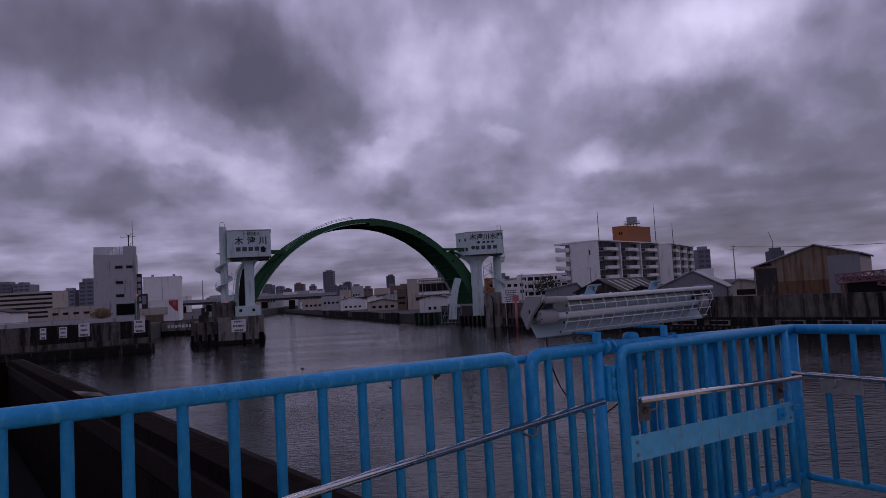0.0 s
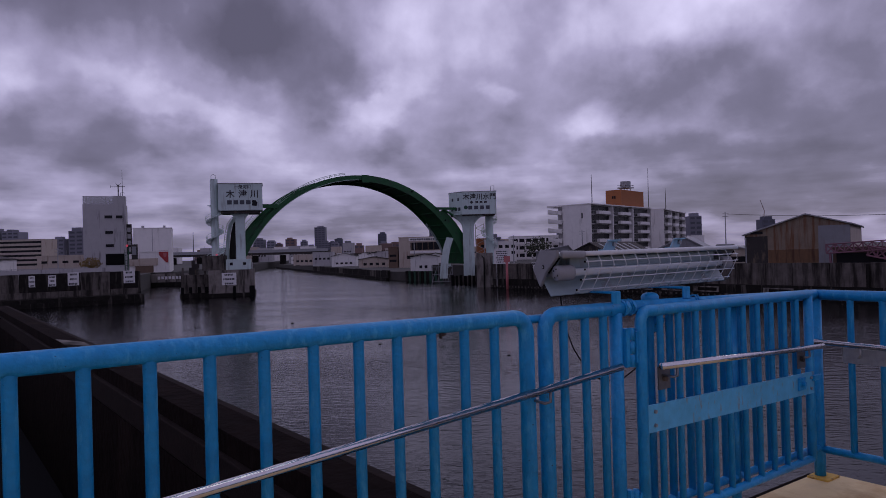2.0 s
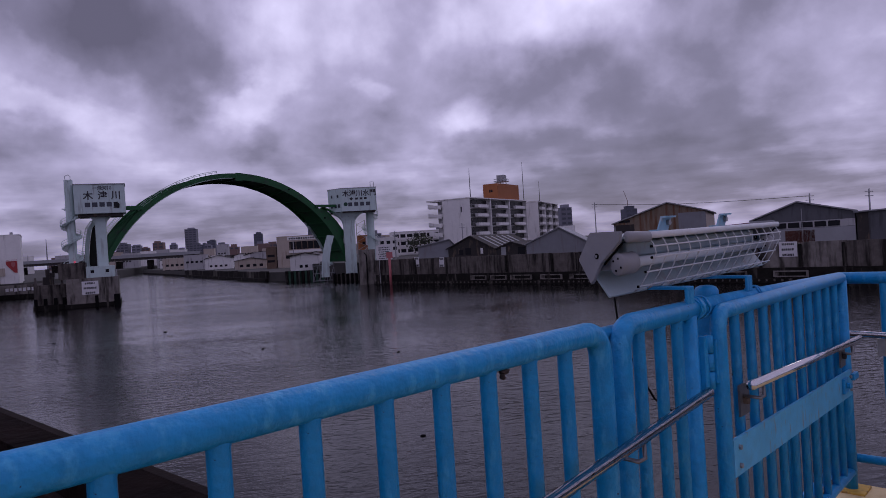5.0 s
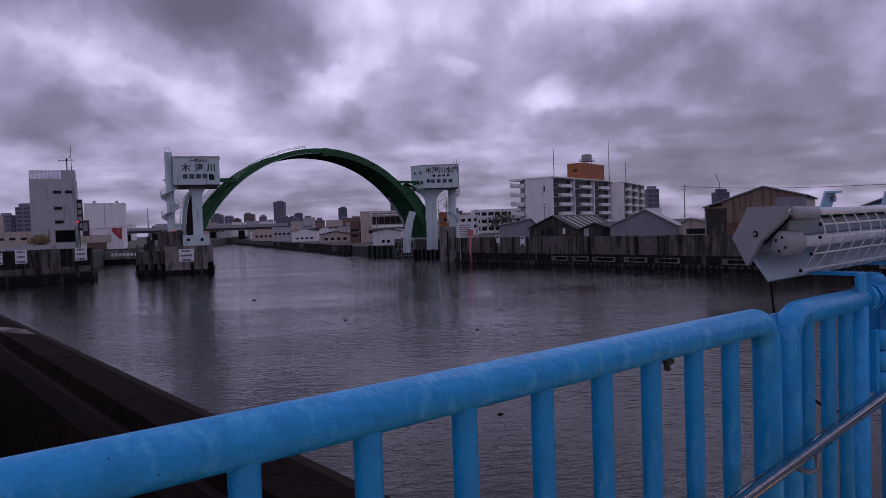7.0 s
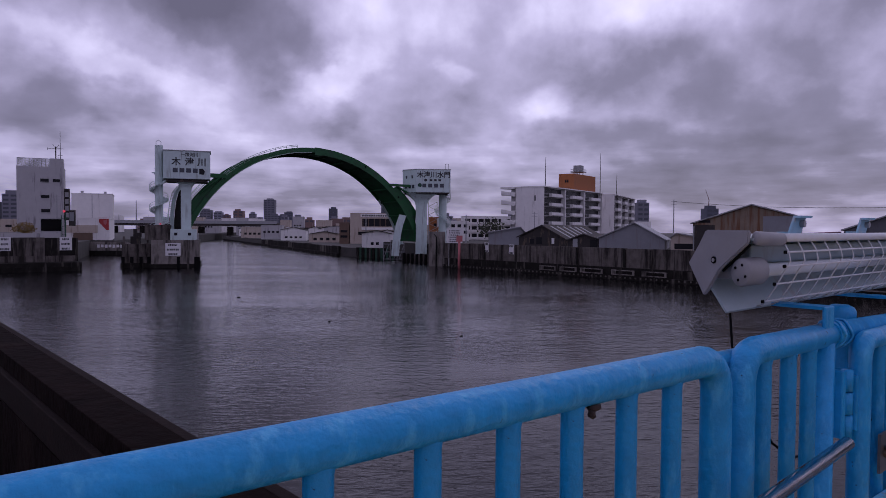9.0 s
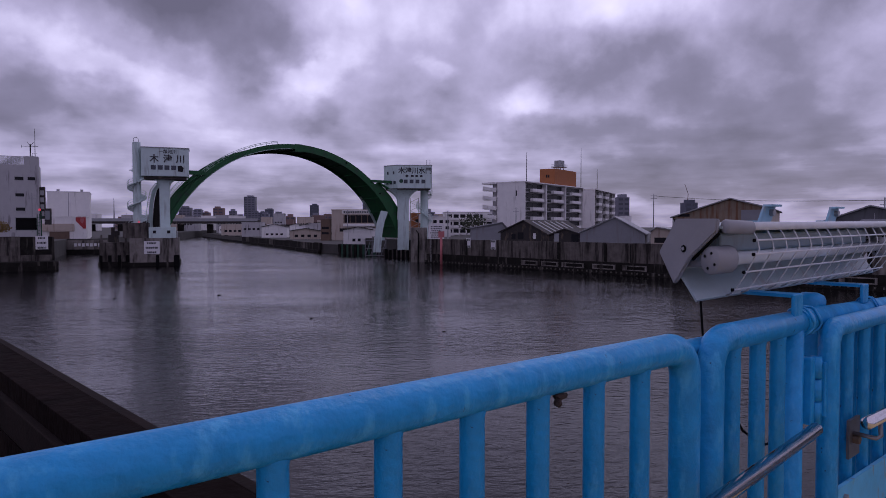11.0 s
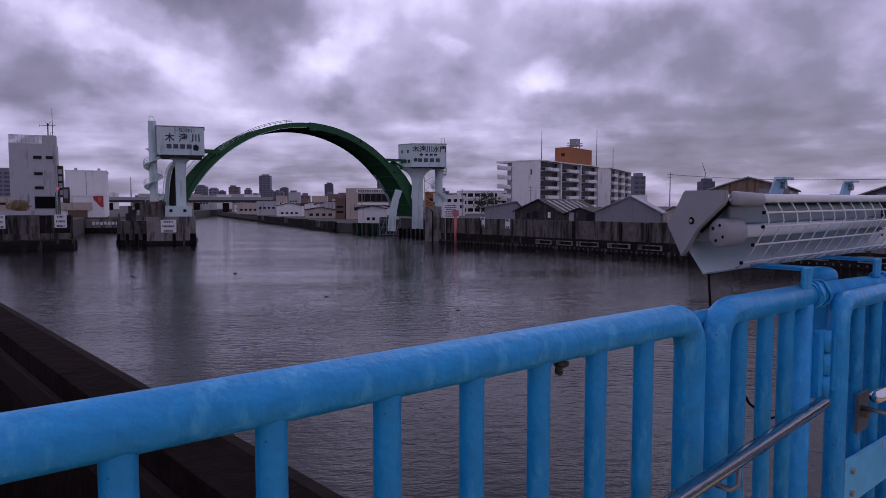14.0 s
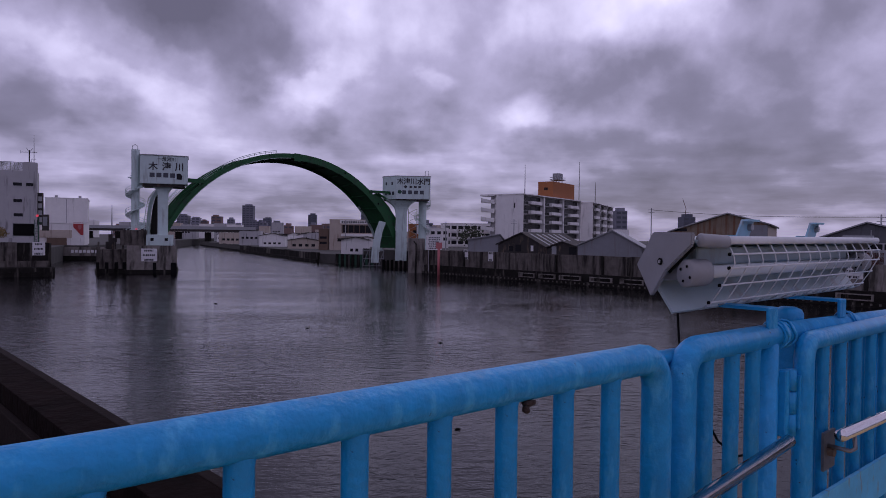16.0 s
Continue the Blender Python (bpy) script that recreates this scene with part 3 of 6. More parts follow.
def spiral_stair(t, x, y, z0, z1, turns, r, hand):
    part("stair_tube", bar([(x, y, z0), (x, y, z1)], r, 20), TOWER, t, smooth=False)
    n = int(turns * 20)
    zt = z1 - 6.4
    tread = bmesh.new()
    for i in range(n):
        a0, a1 = hand * 2 * math.pi * i / 20, hand * 2 * math.pi * (i + 1.05) / 20
        z = z0 + (zt - z0) * i / n
        vs = []
        for zz in (z, z + 0.22):
            for a, q in ((a0, r * 0.98), (a0, r + 1.25), (a1, r + 1.25), (a1, r * 0.98)):
                vs.append(tread.verts.new((x + q * math.cos(a), y + q * math.sin(a), zz)))
        for f in ((0, 1, 2, 3), (4, 5, 6, 7), (0, 1, 5, 4), (1, 2, 6, 5), (2, 3, 7, 6), (3, 0, 4, 7)):
            tread.faces.new([vs[k] for k in f])
    bmesh.ops.recalc_face_normals(tread, faces=tread.faces)
    part("spiral_treads", tread, TOWER, t, "pale steel spiral stair")
    rail = bmesh.new()
    pts = [(x + (r + 1.25) * math.cos(hand * 2 * math.pi * i / 20), y + (r + 1.25) * math.sin(hand * 2 * math.pi * i / 20), z0 + (zt - z0) * i / n) for i in range(n)]
    for h in (0.6, 1.15):
        sweep(rail, [(p[0], p[1], p[2] + h) for p in pts], 0.05, 5)
    for p in pts[::2]:
        sweep(rail, [p, (p[0], p[1], p[2] + 1.15)], 0.045, 5)
    part("stair_rail", rail, TOWER, t)


def tower_windows(t, y, rows, turn=0.0):
    for x, z, w, h in rows:
        part("window", box(x - w / 2, x + w / 2, y - 0.05, y + 0.1, z - h / 2, z + h / 2), BLUE_WINDOW, t)


def lettering(t, words, size, m, name="lettering"):
    ob = new(name, text_mesh(words, size))
    ob.parent = t
    ob.matrix_local = m
    return ob


def left_tower():
    t = thing("gate_tower", GATE @ Matrix.Rotation(radians(-16), 4, "Z"), "pale green flood gate tower with lettered machine room", "tower", "gate towers")
    part("column", flared_column(1.15, 1.6, 6.4, 21.2, 1.9, 2.8), TOWER, t)
    part("soffit", box(-4.4, 5.0, -3.0, 3.0, 20.6, 21.3), SHEET_DARK, t, "dark underside of the machine room")
    room = part("machine_room", box(-5.0, 5.6, -3.4, 3.6, 21.3, 28.0, 0.08), TOWER, t)
    part("roof_edge", box(-5.15, 5.75, -3.55, 3.75, 28.0, 28.18), GALV, t)
    lettering(t, "一級河川", 1.0, Matrix.Translation((0.9, -3.42, 27.1)))
    for word, x in (("木", -2.1), ("津", 0.9), ("川", 3.7)):
        lettering(t, word, 2.1, Matrix.Translation((x, -3.42, 25.3)))
    tower_windows(t, -3.4, [(-2.3 + i * 1.5, 23.35, 1.1, 1.05) for i in range(4)])
    part("emblem", prism([(3.1, 22.5), (4.2, 22.4), (4.4, 23.3), (3.9, 23.9), (3.1, 23.8)], -3.47, -3.402), DARK_WINDOW, t)
    spiral_stair(t, -6.1, -0.5, 6.4, 29.4, 3.4, 0.92, 1)
    for z in (22.6, 24.8, 27.0):
        part("bracket", box(-5.2, -5.0, -0.8, -0.2, z, z + 0.25), TOWER, t)
    part("tank_loop", bar([(-6.7, -0.9, 29.4), (-6.7, -0.9, 30.3), (-6.1, -0.9, 30.6), (-5.6, -0.9, 30.2), (-5.6, -0.9, 29.4)], 0.07, 6), GALV, t)
    house = part("pump_house", box(-3.5, 2.4, -4.2, 3.0, 6.62, 9.2, 0.06), TOWER, t)
    for x in (-2.2, 0.9):
        part("window", box(x - 0.35, x + 0.35, -4.26, -4.1, 7.7, 8.4), DARK_WINDOW, house)
    part("signal_lamp", bar([(-5.7, -2.0, 10.4), (-5.7, -2.2, 10.4)], 0.24, 12), RED_LIGHT, t, "lit red signal lamp")
    part("signal_arm", bar([(-6.1, -0.6, 10.4), (-5.7, -1.95, 10.4)], 0.07, 6), GALV, t)


def right_tower():
    t = thing("gate_tower", GATE @ Matrix.Translation((68.6, 0, 0)) @ Matrix.Rotation(radians(-30), 4, "Z"), "pale green flood gate tower with faceted machine room", "tower", "gate towers")
    part("column", flared_column(1.65, 2.0, 2.0, 20.4, 3.2, 4.2), TOWER, t)
    plan = [(-1.8, -4.4), (8.4, -4.4), (8.4, 2.5), (-5.6, 3.4), (-5.6, -0.4)]
    part("soffit", slab([(x * 0.94 + 0.1, y * 0.94) for x, y in plan], 20.2, 20.6), SHEET_DARK, t)
    part("machine_room", slab(plan, 20.6, 27.3), TOWER, t)
    part("roof_edge", slab([(x * 1.02, y * 1.02) for x, y in plan], 27.3, 27.5), GALV, t)
    lettering(t, "木津川水門", 2.0, Matrix.Translation((3.4, -4.42, 25.7)))
    tower_windows(t, -4.4, [(0.6 + i * 1.75, 22.6, 1.15, 1.1) for i in range(4)])
    part("emblem", bar([(-0.7, -4.41, 22.7), (-0.7, -4.47, 22.7)], 0.6, 12), GREEN_STEEL, t, "green round emblem")
    for k in range(3):
        part("lettering", box(2.2 + k * 1.3, 3.0 + k * 1.3, -4.44, -4.402, 23.9, 24.5), SIGN_INK, t)
    part("lettering", prism([(0.4, 24.2), (1.0, 24.7), (1.6, 24.2), (1.0, 23.7)], -4.44, -4.402), SIGN_INK, t)
    # windows in the slanting wall
    a = math.atan2(4.0, -3.8)
    for x, z, w, h in ((1.2, 22.3, 0.9, 1.0), (2.6, 22.3, 0.9, 1.0), (4.2, 22.3, 0.9, 1.0), (1.6, 25.2, 0.6, 0.9), (4.0, 25.2, 0.6, 0.9)):
        ob = part("window", box(-w / 2, w / 2, -0.05, 0.1, z - h / 2, z + h / 2), BLUE_WINDOW, t)
        f = 1 - x / 5.5
        ob.matrix_local = Matrix.Translation((-5.6 + 3.8 * f, -0.4 - 4.0 * f, 0)) @ Matrix.Rotation(math.atan2(-4.0, 3.8), 4, "Z")
    spiral_stair(t, 6.6, 1.6, 3.0, 27.0, 2.2, 1.2, -1)
    part("roof_cage", bar([(7.2, 0, 27.5), (7.2, 0, 29.4), (8.2, 0, 29.4), (8.2, 0, 27.5)], 0.08, 6), GALV, t)
    lat = bmesh.new()
    for x in (2.4, 5.0):
        sweep(lat, [(x, 3.2, 5), (x, 3.2, 18)], 0.09, 5)
    for i in range(10):
        sweep(lat, [(2.4 if i % 2 else 5.0, 3.2, 5 + i * 1.3), (5.0 if i % 2 else 2.4, 3.2, 6.3 + i * 1.3)], 0.07, 5)
    part("lattice_mast", lat, GALV, t, "grey steel lattice mast")


def rear_leg(m, pts, ladder, label, wide=1.0):
    """A curved pale leg behind a column, with a dark web and a ladder up its outer edge; points in x and z."""
    t = thing("rear_leg", m, label, "steel leg", "rear legs")
    k = len(pts)
    out = [(x, z) for x, z in pts] + [(x + wide - 0.35 * i / k, z - 0.5 * i / k) for i, (x, z) in reversed(list(enumerate(pts)))]
    part("leg", prism(out, 0, 1.6), TOWER, t)
    if ladder:
        part("web", prism([(x + 1.0, z) for x, z in pts[:-1]] + [(pts[-1][0] + 1.4, pts[-2][1]), (pts[-1][0] + 1.4, pts[0][1])], 0.7, 0.9), SHEET_DARK, t, "dark web plate")
    if ladder:
        lad = bmesh.new()
        for y in (-0.1, 0.5):
            sweep(lad, [(x - 0.45, y, z) for x, z in pts], 0.06, 5)
        for (x0, z0), (x1, z1) in zip(pts, pts[1:]):
            for i in range(6):
                f = i / 6
                sweep(lad, [(x0 + (x1 - x0) * f - 0.5, 0.1, z0 + (z1 - z0) * f), (x0 + (x1 - x0) * f, 0.1, z0 + (z1 - z0) * f)], 0.07, 5)
        part("ladder", lad, TOWER, t)
    return t


left_tower()
right_tower()
rear_leg(Matrix.Translation((-51.3, 176.5, 0)) @ Matrix.Rotation(radians(14), 4, "Z"), [(-3.6, 6.6), (-3.75, 10.0), (-3.6, 13.5), (-3.25, 16.2), (-2.7, 18.4), (-1.6, 20.0), (-0.4, 20.6)], True, "curved pale green leg behind the gate column")
rear_leg(Matrix.Translation((0.0, 192.0, 0)), [(0.75, 2.0), (0.95, 5.0), (1.35, 8.0), (2.0, 11.0), (3.0, 13.8)], False, "curved pale green leg under the arch foot", 2.2)


def left_pier():
    m = GATE @ Matrix.Rotation(radians(-16), 4, "Z")
    t = thing("gate_pier", m, "stained concrete pier standing in the river", "pier")
    part("base", box(-7.6, 3.0, -4.6, 12, -3, 6.6), CONCRETE_PALE, t, "pale stained concrete base")
    part("plinth", box(-8.1, 3.3, -4.9, 12.3, -3, 0.9), CONCRETE_DARK, t)
    part("side_base", box(-14.2, -7.63, -2.2, 10, -3, 5.6), CONCRETE, t)
    part("side_plinth", box(-14.5, -8.13, -2.6, 9.9, -3, 1.1), CONCRETE_DARK, t)
    part("parapet", box(-9.0, -3.6, -4.4, 2.0, 6.6, 10.2), CONCRETE, t, "dark stained parapet block")
    for x in (-13.9, -12.0, -10.0, -8.3, -1.6, 2.3, 2.9):
        part("fender", box(x - 0.35, x + 0.35, -5.3 if x > -8 else -2.6, -4.92 if x > -8 else -2.22, -2.5, 2.6), BLACK, t)
    for x in (-13.8, -10.6, -8.6):
        part("bollard_post", box(x - 0.2, x + 0.2, -2.0, -1.6, 5.6, 7.4 if x < -9 else 10.6), CONCRETE, t)
    part("winch", boxes((-12.6, -10.4, 0.5, 2.5, 5.6, 7.4), (-12.0, -11.2, 0.7, 2.0, 7.4, 9.2), (-11.4, -10.2, 0.9, 1.6, 7.3, 8.3)), SHEET_DARK, t, "dark winch under a cover")
    rl = bmesh.new()
    for z in (7.6, 8.2):
        sweep(rl, [(2.7, -4.3, z), (2.7, 4, z)], 0.05, 5)
    for y in (-4.3, -2, 0, 2, 4):
        sweep(rl, [(2.7, y, 6.6), (2.7, y, 8.2)], 0.05, 5)
    part("guard_rail", rl, GALV, t)
    board_sign(m @ Matrix.Translation((-2.8, -4.62, 2.9)), 3.4, 3.0, 3, "white notice board on the concrete pier", seed=3)


left_pier()


def right_pier():
    m = Matrix.Translation((10.4, 176.5, 0)) @ Matrix.Rotation(radians(-4), 4, "Z")
    t = thing("gate_pier", m, "tall pale concrete pier at the quay corner", "pier")
    part("base", box(0, 4.3, 0, 16, -3, 9.0), CONCRETE_PALE, t)
    part("pipe", bar([(2.0, -0.15, 0), (2.0, -0.15, 7.6), (1.4, -0.15, 8.3)], 0.12, 8), BLACK, t)
    part("wing", box(4.3, 14.8, 0.4, 3, -3, 6.0), CONCRETE_PALE, t)
    u = thing("fender_dolphin", Matrix.Translation((4.6, 201.0, -2.4)), "row of black timber fender piles by the gate", "fender")
    for i in range(6):
        part("timber_post", bar([(i * 1.2, -1.3 * i, 0), (i * 1.2, -1.3 * i, 5.0 - 0.15 * (i % 2))], 0.42, 10), BLACK, u)
    part("cap", box(-0.6, 7.0, 1.2, 3.5, 0, 4.6), CONCRETE, u)
    # white painted steel gate frame and sheet piles beside the arch foot
    f = thing("barrier_frame", Matrix.Translation((-1.6, 209.0, -0.6)), "grey steel truss barrier by the arch foot", "barrier")
    bm = bmesh.new()
    for z in (1.0, 3.2, 5.6):
        sweep(bm, [(0, 0, z), (6.4, 0, z)], 0.13, 6)
    for i in range(4):
        sweep(bm, [(i * 1.6, 0, 1.0), ((i + 1) * 1.6, 0, 5.6)], 0.11, 6)
        sweep(bm, [(i * 2.1, 0, 0), (i * 2.1, 0, 6.2)], 0.12, 6)
    part("frame", bm, SHEET_GREY, f)
    s = thing("sheet_pile_wall", Matrix.Translation((-10.6, 230.0, -2)) @ Matrix.Rotation(radians(-42), 4, "Z"), "dark green sheet pile wall at the water", "wall")
    for i in range(15):
        part("pile", box(i * 1.2, i * 1.2 + 1.0, -0.4 + 0.25 * (i % 2), 0.8, 0, 5.4), GREEN_STEEL if i % 2 else CONCRETE_DARK, s)


right_pier()

# ---- near bank across the side channel ----
tagged(part("ground", slab([(-70.4, 157.9), (-160, 101), (-420, 60), (-1500, 60), (-1500, 2600), (-160, 2600), (-150, 600), (-96, 246), (-104, 246), (-84, 185)], -2, 5.0), LAND), "bare yard on the near bank", "ground", kind="structure")
LW = Matrix.Translation((-69.7, 157.4, 0)) @ Matrix.Rotation(radians(32.3), 4, "Z")
wall_l = thing("quay_wall", LW, "dark stained concrete flood wall with white signs", "wall", kind="structure")
for i in range(18):
    x1 = -i * 5.9
    part("wall_panel", box(x1 - 5.86, x1 - 0.04, 0.02 * (i % 3), 0.7, 2.6, 7.15 + 0.06 * (i % 2)), CONCRETE if i % 3 == 1 else CONCRETE_DARK, wall_l)
    part("wall_foot", box(x1 - 5.84, x1 - 0.06, -0.3, -0.002, 1.9, 3.2), CONCRETE, wall_l, "pale eroded wall foot")
part("apron", box(-106, 0.6, -4.2, 0.8, -3, 1.86), CONCRETE_DARK, wall_l, "wet black apron")
for i in range(50):
    part("apron_block", box(-i * 2.1 - 1.5, -i * 2.1 - 0.1, -4.5, -4.21, -0.5, 1.0), CONCRETE_DARK, wall_l)
part("end_wall", box(0.0, 0.62, 0.8, 22, -3, 7.1), CONCRETE_DARK, wall_l)
for x, w, h in ((-1.9, 2.4, 2.9), (-13.3, 2.2, 2.9), (-17.4, 1.5, 2.4), (-21.2, 1.2, 2.4)):
    board_sign(LW @ Matrix.Translation((x, -0.05, 4.4)), w, h, 3, "white notice board on the dark flood wall", seed=int(-x))
chan = thing("channel_wall", Matrix.Translation((-108, 243, 0)), "low grey channel wall painted with white letters", "wall", kind="structure")
part("wall", box(-20, 22, 0, 0.8, -3, 4.6), CONCRETE_PALE, chan)
part("wet_foot", box(-20, 22, -0.3, -0.003, -3, 1.5), CONCRETE_DARK, chan, "wet black foot of the wall")
part("lettering", boxes(*[(7.5 + i * 1.3, 8.4 + i * 1.3, -0.05, -0.005, 2.5 + 0.15 * (i % 2), 3.6) for i in range(8)]), SIGN_WHITE, chan, "faded white painted lettering")

# ---- flood wall that runs out from the landing, and the near bank behind it ----
FW = Matrix.Translation((1.0, 1.815, 0)) @ Matrix.Rotation(radians(127.25), 4, "Z")
FW_LONG, FW_TOP = 25.0, 8.07
flood = thing("flood_wall", FW, "dark rust-brown flood wall running out from the landing", "wall", kind="structure")
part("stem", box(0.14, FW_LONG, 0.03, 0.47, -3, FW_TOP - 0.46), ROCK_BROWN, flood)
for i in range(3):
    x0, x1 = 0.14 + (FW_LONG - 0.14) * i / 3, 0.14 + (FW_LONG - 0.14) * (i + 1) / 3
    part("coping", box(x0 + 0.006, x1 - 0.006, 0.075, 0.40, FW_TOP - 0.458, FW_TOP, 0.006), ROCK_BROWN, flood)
    part("edge_angle", box(x0 + 0.003, x1 - 0.003, -0.006, 0.073, FW_TOP - 0.1, FW_TOP + 0.002, 0.006), EDGE_BROWN, flood, "worn brown steel edge")
    part("inner_kerb", box(x0 + 0.003, x1 - 0.003, 0.402, 0.47, FW_TOP - 0.45, FW_TOP - 0.17, 0.012), EDGE_BROWN, flood)
part("return_wall", box(FW_LONG - 0.5, FW_LONG, 0.502, 12, -3, FW_TOP - 0.02), ROCK_BROWN, flood)
part("pale_patch", slab([(10.5, 0.08), (11.3, 0.08), (12.2, 0.38), (11.2, 0.39)], FW_TOP, FW_TOP + 0.004), CONCRETE_PALE, flood, "pale worn concrete patch")
# the shade in the gap is put into the floor's black colour
part("trench_floor", box(0.14, FW_LONG - 0.502, 0.502, 9.0, -3, 5.6), BLACK, flood, "ground in the gap behind the wall, coloured black for its shade")
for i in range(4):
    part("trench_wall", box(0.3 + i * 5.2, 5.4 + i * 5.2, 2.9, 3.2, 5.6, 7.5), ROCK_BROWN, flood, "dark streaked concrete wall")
AP = Matrix.Translation((3.53, 9.2, 0)) @ Matrix.Rotation(radians(127.2), 4, "Z")
bank_wall = thing("quay_wall", AP, "dark stained concrete flood wall on the near bank", "wall", kind="structure")
for i in range(26):
    part("wall_panel", box(-30 + i * 5.9 + 0.03, -30 + (i + 1) * 5.9 - 0.03, 11.0, 11.6, -3, 6.4), CONCRETE_DARK, bank_wall)
tagged(part("ground", slab([tuple((AP @ Vector(p))[:2]) for p in ((-30, 11.6, 0), (122, 11.6, 0), (122, 400, 0), (-30, 400, 0))], -2, 5.6), LAND), "paved ground behind the flood wall", "ground", kind="structure")


# ---- the landing: deck, railing, lamp ----
RAIL = Matrix.Translation((0.042, 1.114, 0)) @ Matrix.Rotation(radians(36.0), 4, "Z")
DECK = 8.112
HT = 9.201 - DECK
FALL = -0.011
PIPE, BALUSTER = 0.0303, 0.0180
LAND_M = RAIL @ Matrix.Translation((0, 0, DECK))
TILT = -0.019
deck = part("deck", prism([(-6, -6 * TILT - 0.25), (3.22, 3.22 * TILT - 0.25), (3.22, 3.22 * TILT), (-6, -6 * TILT)], -4.5, 0.05), YELLOW)
deck.matrix_world = LAND_M
beam = part("edge_beam", prism([(-6, -6 * TILT - 0.27), (3.22, 3.22 * TILT - 0.27), (3.22, 3.22 * TILT - 0.03), (-6, -6 * TILT - 0.03)], 0.053, 0.12), ROCK_BROWN)
beam.matrix_world = LAND_M
tagged(beam, "dark rusty steel edge beam of the landing", "beam", kind="structure")
tagged(deck, "worn ochre yellow painted steel landing deck", "deck", kind="structure")
for x in (-5, -1, 2.6):
    p = RAIL @ Vector((x, -1.2, 0))
    pl = tagged(part("deck_pile", bar([(p.x, p.y, -3), (p.x, p.y, DECK - 0.252 + x * TILT)], 0.3, 14), ROCK_BROWN), "dark steel pile under the landing deck", "pile", "landing piles")


def rail_panel(m, u0, u1, label, places, left_bend=True, right_bend=True, r=PIPE, rb=BALUSTER, top=HT, low=0.19, feet=True, fall=FALL, rad=0.06):
    """A railing panel: a bent top pipe, a bottom pipe and upright balusters, on a gentle fall."""
    t = thing("railing_panel", m, label, "railing", "landing railing panels")
    a, b = top + fall * u0, top + fall * u1
    pts = [(u0, 0, fall * u0)] + bend((u0, 0, 0), (u0, 0, a), (u1, 0, b), rad) if left_bend else [(u0, 0, a)]
    if right_bend:
        pts += bend((u0, 0, a), (u1, 0, b), (u1, 0, 0), rad) + [(u1, 0, fall * u1)]
    else:
        pts.append((u1, 0, b))
    part("top_rail", bar(pts, r, 28), BLUE, t, smooth=True)
    part("bottom_rail", bar([(u0, 0, low + fall * u0), (u1, 0, low + fall * u1)], 0.0215, 16), BLUE, t, smooth=True)
    first = part("baluster", bar([(0, 0, low), (0, 0, top - r - 0.004), (0, 0, top - r + 0.004), (0, 0, top)], [rb, rb, rb * 1.1, rb * 1.12], 18), BLUE, t, smooth=True)
    first.location = (places[0], 0, fall * places[0])
    for u in places[1:]:
        instance_part("baluster", first.data, t, Matrix.Translation((u, 0, fall * u)))
    if feet:
        for u in (u0, u1):
            part("foot_plate", box(u - 0.05, u + 0.05, -0.05, 0.05, fall * u - 0.002, fall * u + 0.012), BLUE, t)
    return t


def lump(bm, rr, c, r, sq, seed):
    """An uneven rounded lump."""
    n0 = len(bm.verts)
    bmesh.ops.create_icosphere(bm, subdivisions=3, radius=1.0)
    bm.verts.ensure_lookup_table()
    for v in bm.verts[n0:]:
        k = 1 + (0.35 if seed else 0.0) * noise.noise(v.co * 2.1 + Vector((seed, 0, 0)))
        v.co = Vector(c) + Vector((v.co.x * r * sq[0], v.co.y * r * sq[1], v.co.z * r * sq[2])) * k
    return bm


P1 = rail_panel(LAND_M, -5.2, 0.748, "sky blue painted tubular railing panel with chipped paint", [0.584, 0.441, 0.295, 0.152] + [0.004 - 0.1597 * k for k in range(32)], left_bend=False)
P2 = rail_panel(LAND_M, 0.85, 1.32, "short sky blue painted railing panel by the hinge", [0.955, 1.085, 1.20], right_bend=False)
part("end_post", bar([(1.283, 0, FALL), (1.283, 0, HT - 0.02 + FALL)], 0.029, 20), BLUE, P2, smooth=True)
CORNER, FALL_END = 3.11, -0.0265
TOP_END = HT + (FALL - FALL_END) * 1.37
P3 = rail_panel(LAND_M, 1.37, CORNER, "sky blue fixed railing behind the gate leaf", [1.52 + 0.148 * k for k in range(10)], left_bend=False, right_bend=False, top=TOP_END, low=0.2, fall=FALL_END, feet=False)
part("corner_post", bar([(CORNER, 0, TILT * CORNER), (CORNER, 0, TOP_END + FALL_END * CORNER)], 0.031, 20), BLUE, P3, smooth=True)
part("middle_post", bar([(2.2, 0, TILT * 2.2), (2.2, 0, TOP_END + FALL_END * 2.2)], 0.025, 20), BLUE, P3, smooth=True)
part("corner_bend", lump(bmesh.new(), 0, (CORNER, 0, TOP_END + FALL_END * CORNER), 0.0302, (1, 1, 1), 0), BLUE, P3, smooth=True)
for u in (2.2, CORNER):
    part("foot_plate", box(u - 0.075, u + 0.075, -0.075, 0.045, TILT * u - 0.002, TILT * u + 0.012, 0.002), OCHRE, P3, "ochre painted foot plate")
# ties and collar between the panels
part("tie_bar", bar([(0.66, 0.034, HT - 0.022), (0.90, 0.034, HT - 0.026)], 0.0175, 16), BLUE, P1, smooth=True)


